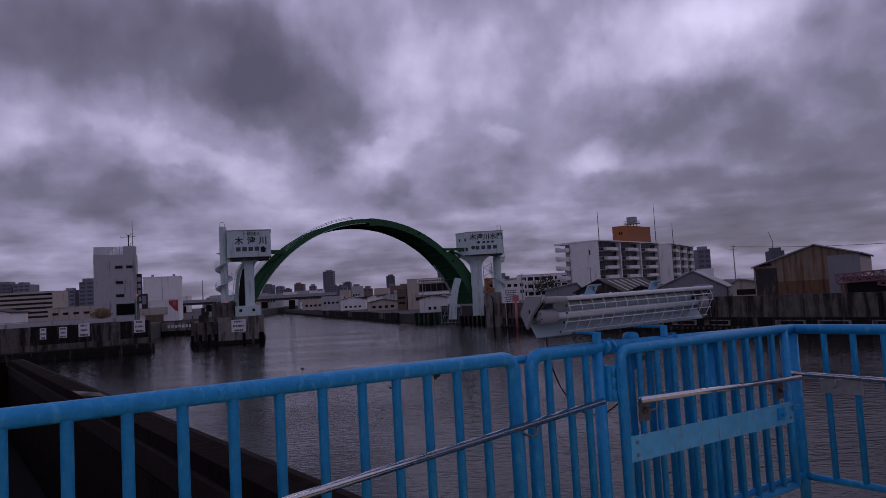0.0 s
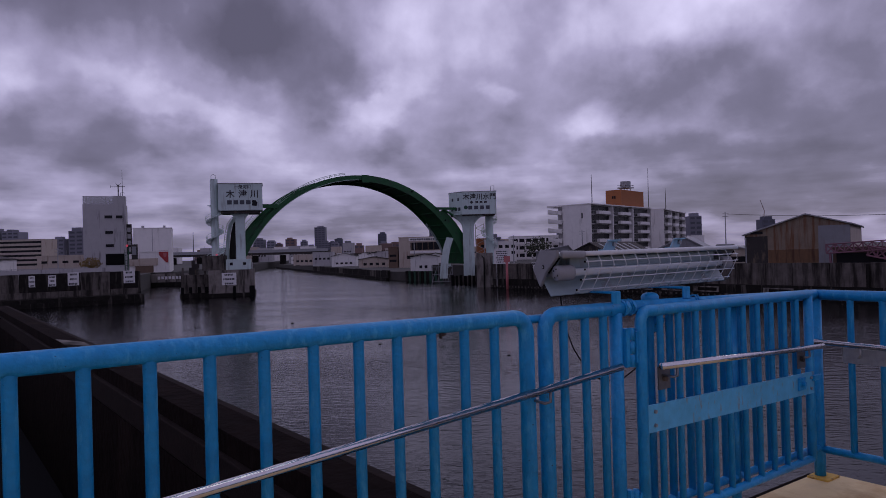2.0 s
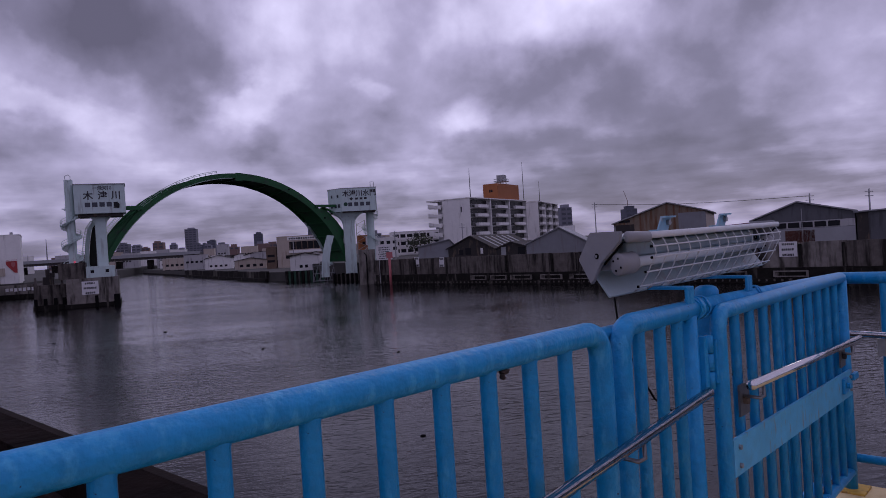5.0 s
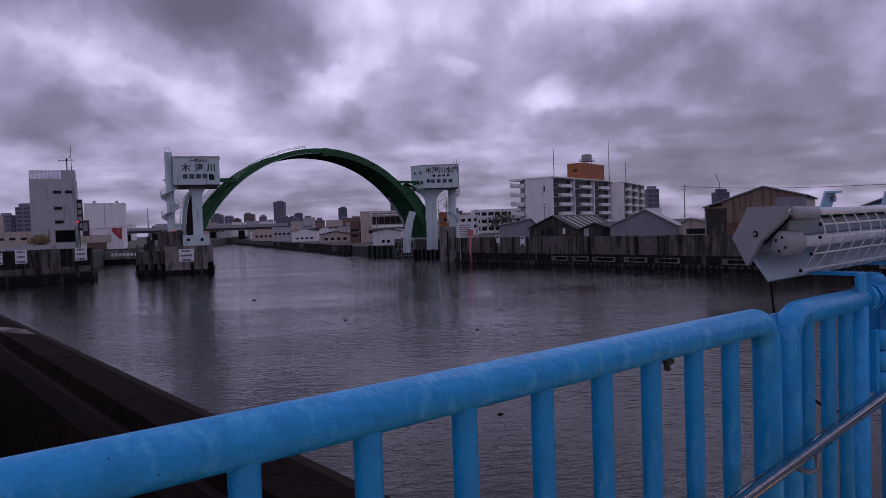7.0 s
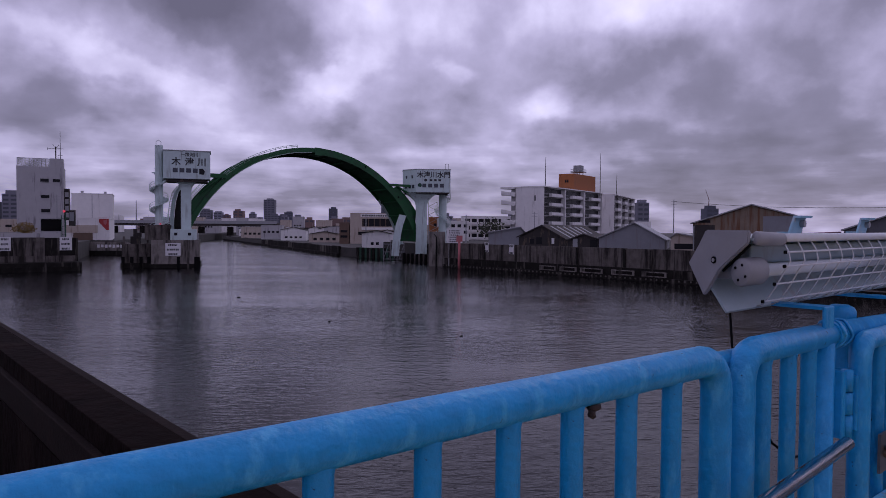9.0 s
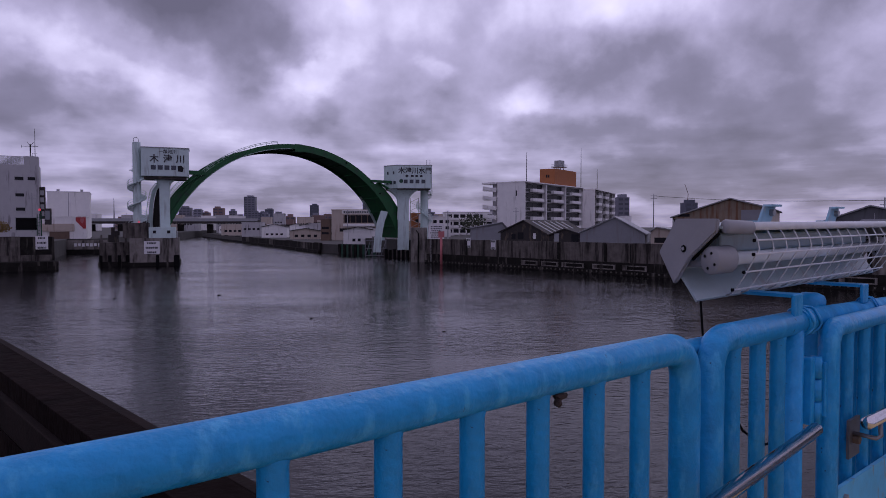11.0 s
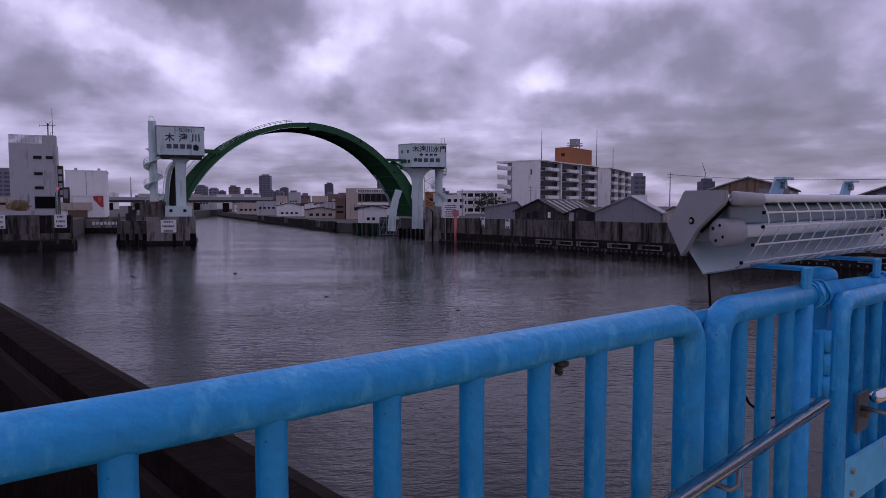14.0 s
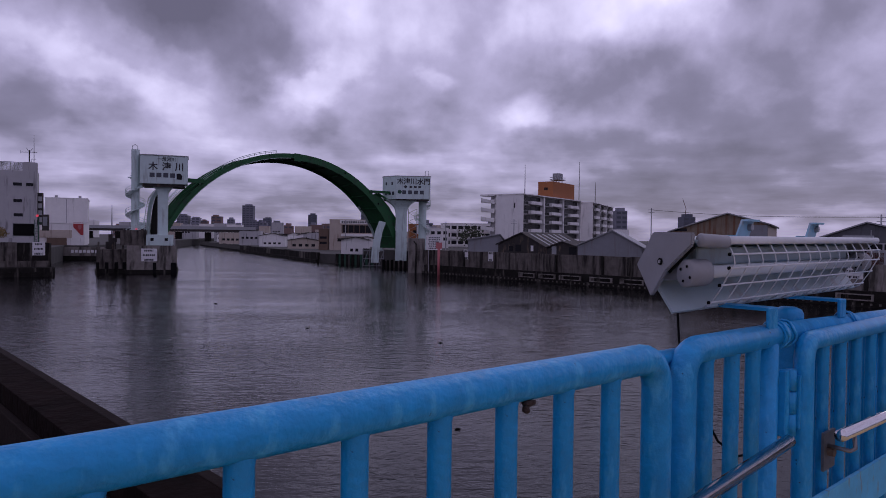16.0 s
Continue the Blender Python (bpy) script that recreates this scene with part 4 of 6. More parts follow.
part("wire_knot", lump(lump(bmesh.new(), 0, (0.335, -0.012, HT - 0.036), 0.009, (1.6, 0.9, 0.7), 1), 0, (0.324, -0.016, HT - 0.044), 0.006, (1, 1, 1.1), 2), RUST, P1, "black rusted wire knot under the rail", smooth=True)
HC = HT + FALL * 1.35
collar = bmesh.new()
sweep(collar, [(1.315, 0, HC), (1.352, 0, HC)], 0.0345, 22)
sweep(collar, [(1.362, 0, HC), (1.392, 0, HC)], 0.0325, 22)
part("collar", collar, BLUE, P3)
jb = part("junction_box", box(1.605, 1.675, 0.05, 0.115, HT - 0.155, HT - 0.062, 0.006), BLUE, P3)
part("box_stay", box(1.62, 1.66, 0.02, 0.0495, HT - 0.11, HT - 0.085), BLUE, jb)
part("post_cap", bar([(1.64, 0.083, HT - 0.061), (1.64, 0.083, HT + 0.014), (1.64, 0.083, HT + 0.026), (1.64, 0.083, HT + 0.033)], [0.042, 0.042, 0.036, 0.022], 22), BLUE, jb, smooth=True)
for u in (1.33, 1.375, 1.86, 1.88):
    ring = bmesh.new()
    rr = 0.036 if u < 1.5 else 0.031
    sweep(ring, [(u + 0.008 * math.sin(k * 1.3), rr * math.cos(k * math.pi / 10), HT + FALL * u + rr * math.sin(k * math.pi / 10)) for k in range(21)], 0.0035, 6)
    part("binding_wire", ring, BLUE, P3, smooth=True)

# gate leaf
LEAFM = LAND_M @ Matrix.Translation((0, -0.055, 0))
LEAF_TOP, LEAF_FALL = TOP_END - 0.0414, -0.0081
leaf = rail_panel(LEAFM, 1.382, 2.90, "sky blue railing gate leaf with a flat steel plate", [1.52 + 0.138 * k for k in range(10)], right_bend=False, top=LEAF_TOP, low=0.13, feet=False, rad=0.05, r=0.0255, rb=0.0155, fall=LEAF_FALL)
part("end_post", bar([(2.90, 0, 0.13 + LEAF_FALL * 2.90), (2.90, 0, LEAF_TOP + LEAF_FALL * 2.90)], 0.025, 18), BLUE, leaf, smooth=True)
leaf.name = "gate_leaf"
tagged(leaf, category="gate", group="landing gates")
pl = part("plate", prism([(1.385, HT - 0.562), (2.89, HT - 0.602), (2.89, HT - 0.482), (1.385, HT - 0.442)], -0.027, -0.0165), BLUE_PALE, leaf, "pale blue flat steel plate")
for u in (1.43, 2.85):
    for z in (0.03, 0.09):
        part("bolt", bar([(u, -0.036, HT - 0.562 + z - 0.0266 * (u - 1.385)), (u, -0.0275, HT - 0.562 + z - 0.0266 * (u - 1.385))], 0.009, 6), GALV, leaf)
part("latch", box(2.70, 2.77, -0.040, -0.0275, HT - 0.565, HT - 0.495, 0.003), BLUE, leaf)
part("latch_tongue", box(2.86, 2.94, -0.045, -0.0275, HT - 0.53, HT - 0.50, 0.003), BLUE, leaf)
part("latch_bolt", bar([(2.735, -0.056, HT - 0.53), (2.735, -0.041, HT - 0.53)], 0.014, 8), BLUE, leaf)
for zc in (HT - 0.185, 0.20):
    h = part("hinge", box(1.300, 1.325, 0.012, 0.042, zc - 0.085, zc + 0.085, 0.003), BLUE, leaf)
    for k in range(3):
        part("hinge_knuckle", bar([(1.337, 0.014, zc - 0.085 + k * 0.058), (1.337, 0.014, zc - 0.031 + k * 0.058)], 0.0135, 14), BLUE, h, smooth=True)
    part("hinge_wing", box(1.349, 1.366, -0.005, 0.02, zc - 0.07, zc + 0.07, 0.003), BLUE, h)

# handrails
def handrail(a, b, clips, label):
    t = thing("handrail", LAND_M, label, "handrail", "steel handrails")
    part("rail_bar", bar([a, b], 0.0155, 20), CHROME, t, smooth=True)
    d = Vector(b) - Vector(a)
    for k in clips:
        p = Vector(a) + d * ((k - a[0]) / d.x if abs(d.x) > 0.2 else k)
        yb = -0.0285 if p.y > -0.1 else -0.0725
        if p.y < -0.1:
            part("clip_plate", box(p.x - 0.042, p.x + 0.042, yb - 0.007, yb, p.z - 0.115, p.z - 0.012), STEEL_DULL, t)
            part("clip_nut", bar([(p.x - 0.006, yb - 0.022, p.z - 0.066), (p.x - 0.006, yb - 0.0072, p.z - 0.066)], 0.014, 6), SHEET_DARK, t)
        part("clip_hook", bar([(p.x - 0.012, yb - 0.006, p.z - 0.05), (p.x - 0.012, p.y, p.z - 0.052), (p.x + 0.014, p.y - 0.004, p.z - 0.05), (p.x + 0.018, p.y, p.z - 0.012)], 0.006, 8), STEEL_DULL, t, smooth=True)
    return t


handrail((-4.0, -0.088, HT - 0.612), (1.205, -0.088, HT - 0.249), (-2.2, -0.75, 0.765), "polished stainless steel handrail sloping along the railing")
handrail((1.415, -0.135, HT - 0.266), (2.95, -0.110, HT - 0.341), (1.51, 2.76), "polished stainless steel handrail on the gate leaf")

# railing that turns the corner
TURN = LAND_M @ Matrix.Translation((CORNER, 0, TILT * CORNER)) @ Matrix.Rotation(radians(-88), 4, "Z")
TURN_TOP = TOP_END + (FALL_END - TILT) * CORNER
P4 = rail_panel(TURN, 0.0, 3.4, "sky blue painted railing along the landing edge", [0.19 + 0.165 * k for k in range(20)], left_bend=False, right_bend=False, fall=0.0, top=TURN_TOP, low=0.17, feet=False)
t = thing("handrail", TURN, "stainless steel handrail along the landing edge", "handrail", "steel handrails")
part("rail_bar", bar([(0.0, -0.065, TURN_TOP - 0.272), (3.4, -0.075, TURN_TOP - 0.335)], 0.0155, 20), CHROME, t, smooth=True)
part("clip_plate", box(0.155, 0.395, -0.03, -0.019, TURN_TOP - 0.385, TURN_TOP - 0.30), GALV, t, "grey steel fixing plate")
part("clip_hook", bar([(0.25, -0.03, TURN_TOP - 0.34), (0.25, -0.07, TURN_TOP - 0.345), (0.262, -0.07, TURN_TOP - 0.325), (0.262, -0.066, TURN_TOP - 0.285)], 0.007, 8), GALV, t, smooth=True)

mat = part("mat", box(2.62, 3.0, -1.55, -0.47, 0, 0.012, 0.003), MAT_GREEN)
mat.matrix_world = LAND_M @ Matrix.Rotation(-math.atan(TILT), 4, "Y") @ Matrix.Translation((0, 0, 0.001))
tagged(mat, "dark green rubber mat lying on the landing deck", "mat")

# lamp on brackets outside the rail
LAMP = LAND_M @ Matrix.Translation((0.998, 0.1327, 1.267)) @ Matrix.Rotation(radians(-0.3), 4, "Y")


def plate_solid(outline, x0, x1, bevel):
    """A flat plate across the lamp: an outline in y and z between x0 and x1."""
    bm = bmesh.new()
    a = [bm.verts.new((x0, y, z)) for y, z in outline]
    b = [bm.verts.new((x1, y, z)) for y, z in outline]
    bm.faces.new(a)
    bm.faces.new(b[::-1])
    k = len(outline)
    for i in range(k):
        bm.faces.new((a[i], b[i], b[(i + 1) % k], a[(i + 1) % k]))
    bmesh.ops.recalc_face_normals(bm, faces=bm.faces)
    bmesh.ops.bevel(bm, geom=bm.edges[:], offset=bevel, segments=2, affect="EDGES")
    return bm


def tube_lamp():
    t = thing("tube_lamp", LAMP, "grey weatherproof tube lamp with a white wire guard", "lamp")
    ln = 1.33
    # folded reflector, open towards the deck
    prof = [(-0.118, 0.052), (-0.045, 0.062), (0.025, 0.060), (0.060, 0.005), (0.040, -0.055), (0.012, -0.082), (-0.030, -0.126)]
    inner = [(-0.117, 0.046), (-0.045, 0.055), (0.021, 0.053), (0.053, 0.003), (0.034, -0.052), (0.007, -0.078), (-0.034, -0.122)]
    bm = bmesh.new()
    rows = [[bm.verts.new((x, y, z)) for y, z in prof + inner[::-1]] for x in (0.004, 0.03, 0.4, 0.9, ln - 0.03, ln)]
    k = len(rows[0])
    for a, b in zip(rows, rows[1:]):
        for i in range(k):
            bm.faces.new((a[i], a[(i + 1) % k], b[(i + 1) % k], b[i]))
    for r in (rows[0], rows[-1]):
        for i in range(len(prof) - 1):
            bm.faces.new((r[i], r[i + 1], r[k - 2 - i], r[k - 1 - i]))
    bmesh.ops.recalc_face_normals(bm, faces=bm.faces)
    part("reflector", bm, ENAMEL, t, "pale enamelled reflector with worn edge")
    part("tube_backing", box(0.12, ln - 0.1, -0.036, 0.05, -0.012, 0.034, 0.006), ENAMEL, t)
    part("top_tube", bar([(0.03, -0.122, 0.052), (ln + 0.02, -0.122, 0.052)], 0.0105, 16), WIRE_WHITE, t, smooth=True)
    part("tube_sleeve", bar([(0.006, -0.122, 0.052), (0.012, -0.122, 0.052), (0.145, -0.122, 0.048), (0.150, -0.122, 0.048)], [0.013, 0.0165, 0.0165, 0.012], 18), LAMP_GREY, t, smooth=True)
    end = [(-0.112, 0.070), (0.031, 0.071), (0.055, 0.036), (0.091, -0.009), (0.036, -0.086), (0.022, -0.074), (-0.018, -0.023), (-0.108, 0.040)]
    for x0, x1 in ((-0.014, 0.003), (ln + 0.002, ln + 0.016)):
        c = part("end_cover", plate_solid(end, x0, x1, 0.003), LAMP_GREY, t, "grey six-sided end cover")
        part("screw", bar([(x0 - 0.003, 0, 0), (x0 + 0.001, 0, 0)], 0.0085, 16), BLACK, c)
        part("screw_head", bar([(x0 - 0.0055, 0, 0), (x0 - 0.002, 0, 0)], 0.0048, 6), GALV, c)
        part("seal", bar([(x1 + 0.002, -0.018, -0.026), (x1 + 0.002, -0.06, 0.004), (x1 + 0.002, -0.106, 0.036)], 0.004, 8), BLACK, c)
    for x0, x1, s in ((0.0, 0.10, 1), (ln - 0.09, ln - 0.01, -1)):
        prof_r = [0.029, 0.0335, 0.0335, 0.032]
        hb = part("lamp_holder", bar([(x0, -0.079, -0.027), (x0 + 0.005, -0.079, -0.027), (x1 - 0.006, -0.079, -0.027), (x1, -0.079, -0.027)], prof_r, 28), LAMP_GREY, t, smooth=True)
        for dy, dz in ((0.016, 0.010), (-0.006, 0.017), (0.006, -0.018), (-0.017, -0.009)):
            part("screw", bar([(x0 - 0.002, -0.079 + dy, -0.027 + dz), (x0 + 0.001, -0.079 + dy, -0.027 + dz)], 0.0036, 8), BLACK, hb)
        part("holder_foot", box(x0 + 0.02, x1 - 0.02, -0.06, 0.045, -0.045, -0.012), LAMP_GREY, hb)
    part("tube", bar([(0.095, -0.079, -0.027), (ln - 0.085, -0.079, -0.027)], 0.0165, 20), TUBE_GLASS, t, "unlit fluorescent tube", smooth=True)
    # wire guard
    ribs = [(-0.120, 0.044), (-0.140, 0.018), (-0.146, -0.004), (-0.126, -0.030), (-0.098, -0.070), (-0.060, -0.112), (-0.036, -0.121)]
    g0, g1, n = 0.155, ln - 0.01, 15
    mesh = None
    for i in range(n):
        x = g0 + (g1 - g0) * i / (n - 1)
        if mesh is None:
            o = part("guard_rib", bar([(0, y, z) for y, z in ribs], 0.0024, 8), WIRE_WHITE, t, smooth=True)
            mesh = o.data
            o.location = (x, 0, 0)
        else:
            instance_part("guard_rib", mesh, t, Matrix.Translation((x, 0, 0)))
    for y, z in ((-0.142, 0.018), (-0.140, -0.016), (-0.108, -0.060), (-0.070, -0.105)):
        part("guard_wire", bar([(g0 - 0.02, y, z), (g1 + 0.015, y, z)], 0.0024, 8), WIRE_WHITE, t, smooth=True)
        part("guard_clip", bar([(g0 - 0.024, y + 0.003, z), (g0 - 0.017, y, z)], 0.0042, 8), BLACK, t)
    # hangers above
    for x in (0.345, 0.85):
        hm = boxes((x, x + 0.075, -0.030, -0.022, 0.056, 0.110))
        cuboid(hm, x, x + 0.075, -0.052, -0.030, 0.104, 0.110)
        for v in hm.verts:
            v.co.x += (v.co.z - 0.056) * 0.75
        hb = part("hanger", hm, HANGER, t, "faded pale blue steel hanger")
        part("wing_nut", bar([(x + 0.075, -0.046, 0.088), (x + 0.075, -0.030, 0.088)], 0.010, 8), GALV, hb)
        part("stay", box(x + 0.01, x + 0.06, -0.0215, 0.02, 0.0605, 0.066), HANGER, hb)
    for o in t.children:
        o.matrix_basis = Matrix.Diagonal((1, 0.72, 1, 1)) @ o.matrix_basis
    return t


tube_lamp()


def lamp_bracket(u):
    """A bent flat bar from the rail out under the lamp."""
    t = thing("lamp_bracket", LAND_M @ Matrix.Translation((u, 0, HT + FALL * u)), "sky blue bent steel bracket on the rail", "bracket", "lamp brackets")
    arm = bmesh.new()
    cuboid(arm, -0.028, 0.028, -0.012, 0.212, 0.068, 0.076)
    part("arm", arm, BLUE, t)
    part("leg", box(-0.028, 0.028, -0.021, -0.0125, 0.02, 0.076, 0.003), BLUE, t)
    part("riser", box(-0.018, 0.018, 0.196, 0.204, 0.0765, 0.235), BLUE_PALE, t)
    return t


lamp_bracket(1.27)
lamp_bracket(1.785)
cable = thing("lamp_cable", LAND_M, "thin black lamp cable hanging behind the railing", "cable")
part("cord", bar([(1.10, 0.15, HT + 0.06), (1.10, 0.14, HT - 0.06), (1.12, 0.10, HT - 0.18), (1.17, 0.07, HT - 0.28), (1.26, 0.06, HT - 0.335), (1.38, 0.055, HT - 0.345), (1.50, 0.055, HT - 0.30), (1.60, 0.07, HT - 0.22), (1.64, 0.083, HT - 0.15)], 0.0032, 8), BLACK, cable, smooth=True)


# ---- buildings on the far bank ----
def window_grid(t, mesh_name, w, h, places, mat, depth=0.12):
    """Alike windows on the wall that faces -y; places are (x, z) of their centres."""
    first = None
    for x, y, z in places:
        if first is None:
            first = part(mesh_name, box(-w / 2, w / 2, -0.06, depth, -h / 2, h / 2), mat, t)
            first.location = (x, y, z)
        else:
            instance_part(mesh_name, first.data, t, Matrix.Translation((x, y, z)))


def apartment_block(m, length, deep, height, floors, bays, label, stair=False):
    t = thing("apartment_block", m, label, "apartment building", "apartment blocks")
    fh = height / floors
    part("core", box(0.3, length - 0.3, 1.5, deep, 0, height), WALL_WHITE, t, "white rendered walls")
    part("end_wall", box(0, 0.298, 0, deep, 0, height), WALL_WHITE, t)
    part("end_wall", box(length - 0.298, length, 0, deep, 0, height), WALL_WHITE, t)
    part("roof_slab", box(-0.15, length + 0.15, -0.3, deep + 0.2, height, height + 0.35), WALL_WHITE, t)
    bw = length / bays
    col = None
    for b in range(1, bays):
        if col is None:
            col = part("pier", box(-0.3, 0.3, 0.0, 1.498, 0, height - 0.002), WALL_WHITE, t)
            col.location = (b * bw, 0, 0)
        else:
            instance_part("pier", col.data, t, Matrix.Translation((b * bw, 0, 0)))
    slab_m = par = glass = rail = None
    for f in range(floors):
        z = f * fh
        if f:
            part("floor_slab", box(0.302, length - 0.302, 0.55, 1.496, z - 0.10, z + 0.10), WALL_GREY, t)
        for b in range(bays):
            x = b * bw + 0.5
            for k in range(2):
                mm = Matrix.Translation((x + 0.05 + k * (bw - 1) * 0.5, 0, z))
                if glass is None:
                    o = part("window", boxes((0, (bw - 1) * 0.235, 1.40, 1.499, 0.15, fh - 0.28), ((bw - 1) * 0.25, (bw - 1) * 0.485, 1.40, 1.499, 0.15, fh - 0.28)), DARK_WINDOW, t)
                    glass = o.data
                    o.matrix_local = mm
                else:
                    instance_part("window", glass, t, mm)
            mm = Matrix.Translation((x + (bw - 1) * 0.28, 0, z))
            if par is None:
                o = part("balcony", boxes((0, bw * 0.52, -0.55, -0.43, 0.12, 1.15), (0, bw * 0.52, -0.43, 0.54, 0.0, 0.14), (0, 0.12, -0.43, 0.54, 0.14, 1.15), (bw * 0.52 - 0.12, bw * 0.52, -0.43, 0.54, 0.14, 1.15)), WALL_WHITE, t)
                par = o.data
                o.matrix_local = mm
            else:
                instance_part("balcony", par, t, mm)
            mm = Matrix.Translation((x, 0, z))
            if rail is None:
                bm = bmesh.new()
                cuboid(bm, 0, bw - 1, 0.56, 0.60, 1.05, 1.13)
                for i in range(int((bw - 1) / 0.8)):
                    cuboid(bm, i * 0.8, i * 0.8 + 0.08, 0.565, 0.595, 0.12, 1.05)
                o = part("balcony_rail", bm, GALV, t)
                rail = o.data
                o.matrix_local = mm
            else:
                instance_part("balcony_rail", rail, t, mm)
    if stair:
        for f in range(floors):
            z = f * fh
            part("stair_parapet", box(-0.6, 5.0, deep + 0.2, deep + 5.4, z + 0.6, z + 1.6), WALL_WHITE, t)
            part("stair_flight", prism([(-0.62, z + 1.4), (-0.62, z + 0.4), (-0.60, z + 0.4), (-0.60, z + 1.4)], deep + 0.2, deep + 5.0), WALL_WHITE, t)
        part("stair_wall", box(1.5, 5.0, deep + 0.2, deep + 2.6, 0, height), WALL_GREY, t)
        part("stair_roof", box(-0.8, 5.2, deep + 0.2, deep + 5.6, height - 0.3, height + 0.3), WALL_WHITE, t)
        for f in range(floors):
            z = f * fh
            bm = bmesh.new()
            vs = [bm.verts.new((-0.9, y, zz)) for y, zz in ((deep, z - 1.5 + fh / 2), (deep + 5.2, z + 1.2), (deep + 5.2, z + 2.2), (deep, z - 0.4 + fh / 2))]
            f0 = bm.faces.new(vs)
            ex = bmesh.ops.extrude_face_region(bm, geom=[f0])["geom"]
            for v in ex:
                if isinstance(v, bmesh.types.BMVert):
                    v.co.x += 0.25
            bmesh.ops.recalc_face_normals(bm, faces=bm.faces)
            part("stair_flight", bm, WALL_WHITE, t)
    return t


APT = Matrix.Translation((50.8, 220, 5.2)) @ Matrix.Rotation(radians(49.5), 4, "Z")
apt = apartment_block(APT, 48.5, 10.6, 18.7, 6, 3, "white six storey apartment block with balconies", stair=True)
part("house_mark", box(-0.02, -0.004, 3.0, 3.5, 14.2, 16.0), SIGN_INK, apt)
pent = part("penthouse", box(28, 47.5, 2.5, 8.5, 19.05, 25.2), ORANGE, apt, "orange brown penthouse block")
part("vent", boxes((27.93, 27.998, 4.6, 5.2, 22.0, 23.0), (27.93, 27.998, 5.4, 6.0, 22.0, 23.0)), DARK_WINDOW, pent)
tank = thing("water_tank", APT @ Matrix.Translation((38.5, 5.5, 25.2)), "pale panelled water tank on a steel stand", "water tank")
for i in range(3):
    for k in range(2):
        part("panel", box(-1.5 + i * 1.02, -0.5 + i * 1.02, -1.4 + k * 1.42, 0.0 + k * 1.42, 1.4, 3.8, 0.05), SHEET_PALE, tank)
for x in (-1.4, 1.4):
    for y in (-1.2, 1.2):
        part("leg", box(x - 0.12, x + 0.12, y - 0.12, y + 0.12, 0, 1.4), GALV, tank)
st = bmesh.new()
for z in (1.5, 2.2):
    sweep(st, [(-2.4, -2.2, z), (2.4, -2.2, z), (2.4, 2.2, z), (-2.4, 2.2, z), (-2.4, -2.2, z)], 0.07, 5)
cuboid(st, -2.4, 2.4, -2.2, 2.2, 1.15, 1.3)
part("stand", st, GALV, tank)
apt2 = apartment_block(Matrix.Translation((88.8, 262, 5.2)) @ Matrix.Rotation(radians(59.5), 4, "Z"), 44, 6.6, 18.6, 6, 3, "white apartment block behind the first one")
for x, y, z, h in ((51.5, 221, 24.2, 9.6), (80.8, 255, 24.2, 15), (90, 263, 24.0, 8)):
    a = thing("antenna_mast", Matrix.Translation((x, y, z)), "thin dark lightning mast on the roof", "mast", "roof masts")
    part("pole", bar([(0, 0, 0), (0, 0, h * 0.6), (0, 0, h)], [0.14, 0.11, 0.05], 8), SHEET_DARK, a)


def simple_house(name, x0, x1, y, deep, z0, z1, mat, label, windows=(), roof=None, turn=0.0, win_mat=None, group=""):
    """A plain block with a parapet and its windows on the front."""
    t = thing(name, Matrix.Translation((x0, y, z0)) @ Matrix.Rotation(radians(turn), 4, "Z"), label, "building", group)
    w, h = x1 - x0, z1 - z0
    part("wall", box(0, w, 0, deep, 0, h), mat, t)
    if roof == "flat":
        part("roof", box(-0.15, w + 0.15, -0.15, deep + 0.15, h, h + 0.3), mat, t)
    elif roof is not None:
        part("roof", prism([(-0.4, h - 0.05), (w / 2, h + roof), (w + 0.4, h - 0.05), (w + 0.4, h + 0.2), (w / 2, h + roof + 0.25), (-0.4, h + 0.2)], -0.5, deep + 0.5), SHEET_DARK, t)
        part("gable", prism([(0, h), (w, h), (w / 2, h + roof - 0.03)], 0.0, 0.3), mat, t)
    for wx, wz, ww, wh in windows:
        part("window", box(wx - ww / 2, wx + ww / 2, -0.06, 0.15, wz - wh / 2, wz + wh / 2), win_mat or DARK_WINDOW, t)
    return t


low = simple_house("apartment_house", 32.2, 52.5, 290, 12, 5.2, 15.3, WALL_WHITE, "low white apartment house with balconies", [(1.6 + i * 2.9, 2.0 + f * 3.2, 2.2, 1.6) for i in range(7) for f in range(3)], "flat")
for i in range(7):
    for f in range(3):
        part("balcony", box(0.5 + i * 2.9, 2.7 + i * 2.9, -1.0, -0.065, 0.3 + f * 3.2, 1.3 + f * 3.2), WALL_WHITE, low)
rest = simple_house("office_building", -16.9, 3.2, 300, 14, 3.1, 16.4, WALL_CREAM, "cream office building with dark upper windows", [(12.2, 9.4, 14, 3.4), (11, 4.6, 15, 1.4)], "flat")
part("sign_band", box(4.5, 19.8, -0.3, -0.065, 11.8, 13.2), WALL_WHITE, rest)
part("lettering", boxes(*[(5.2 + i * 1.0, 5.9 + i * 1.0, -0.34, -0.302, 12.1, 12.8) for i in range(13)]), SIGN_INK, rest)
for i in range(6):
    part("mullion", box(5.4 + i * 2.5, 5.7 + i * 2.5, -0.2, -0.063, 7.7, 11.1), WALL_BROWN, rest)
part("balcony", box(5.0, 19.8, -1.3, -0.065, 6.2, 7.3), WALL_WHITE, rest)
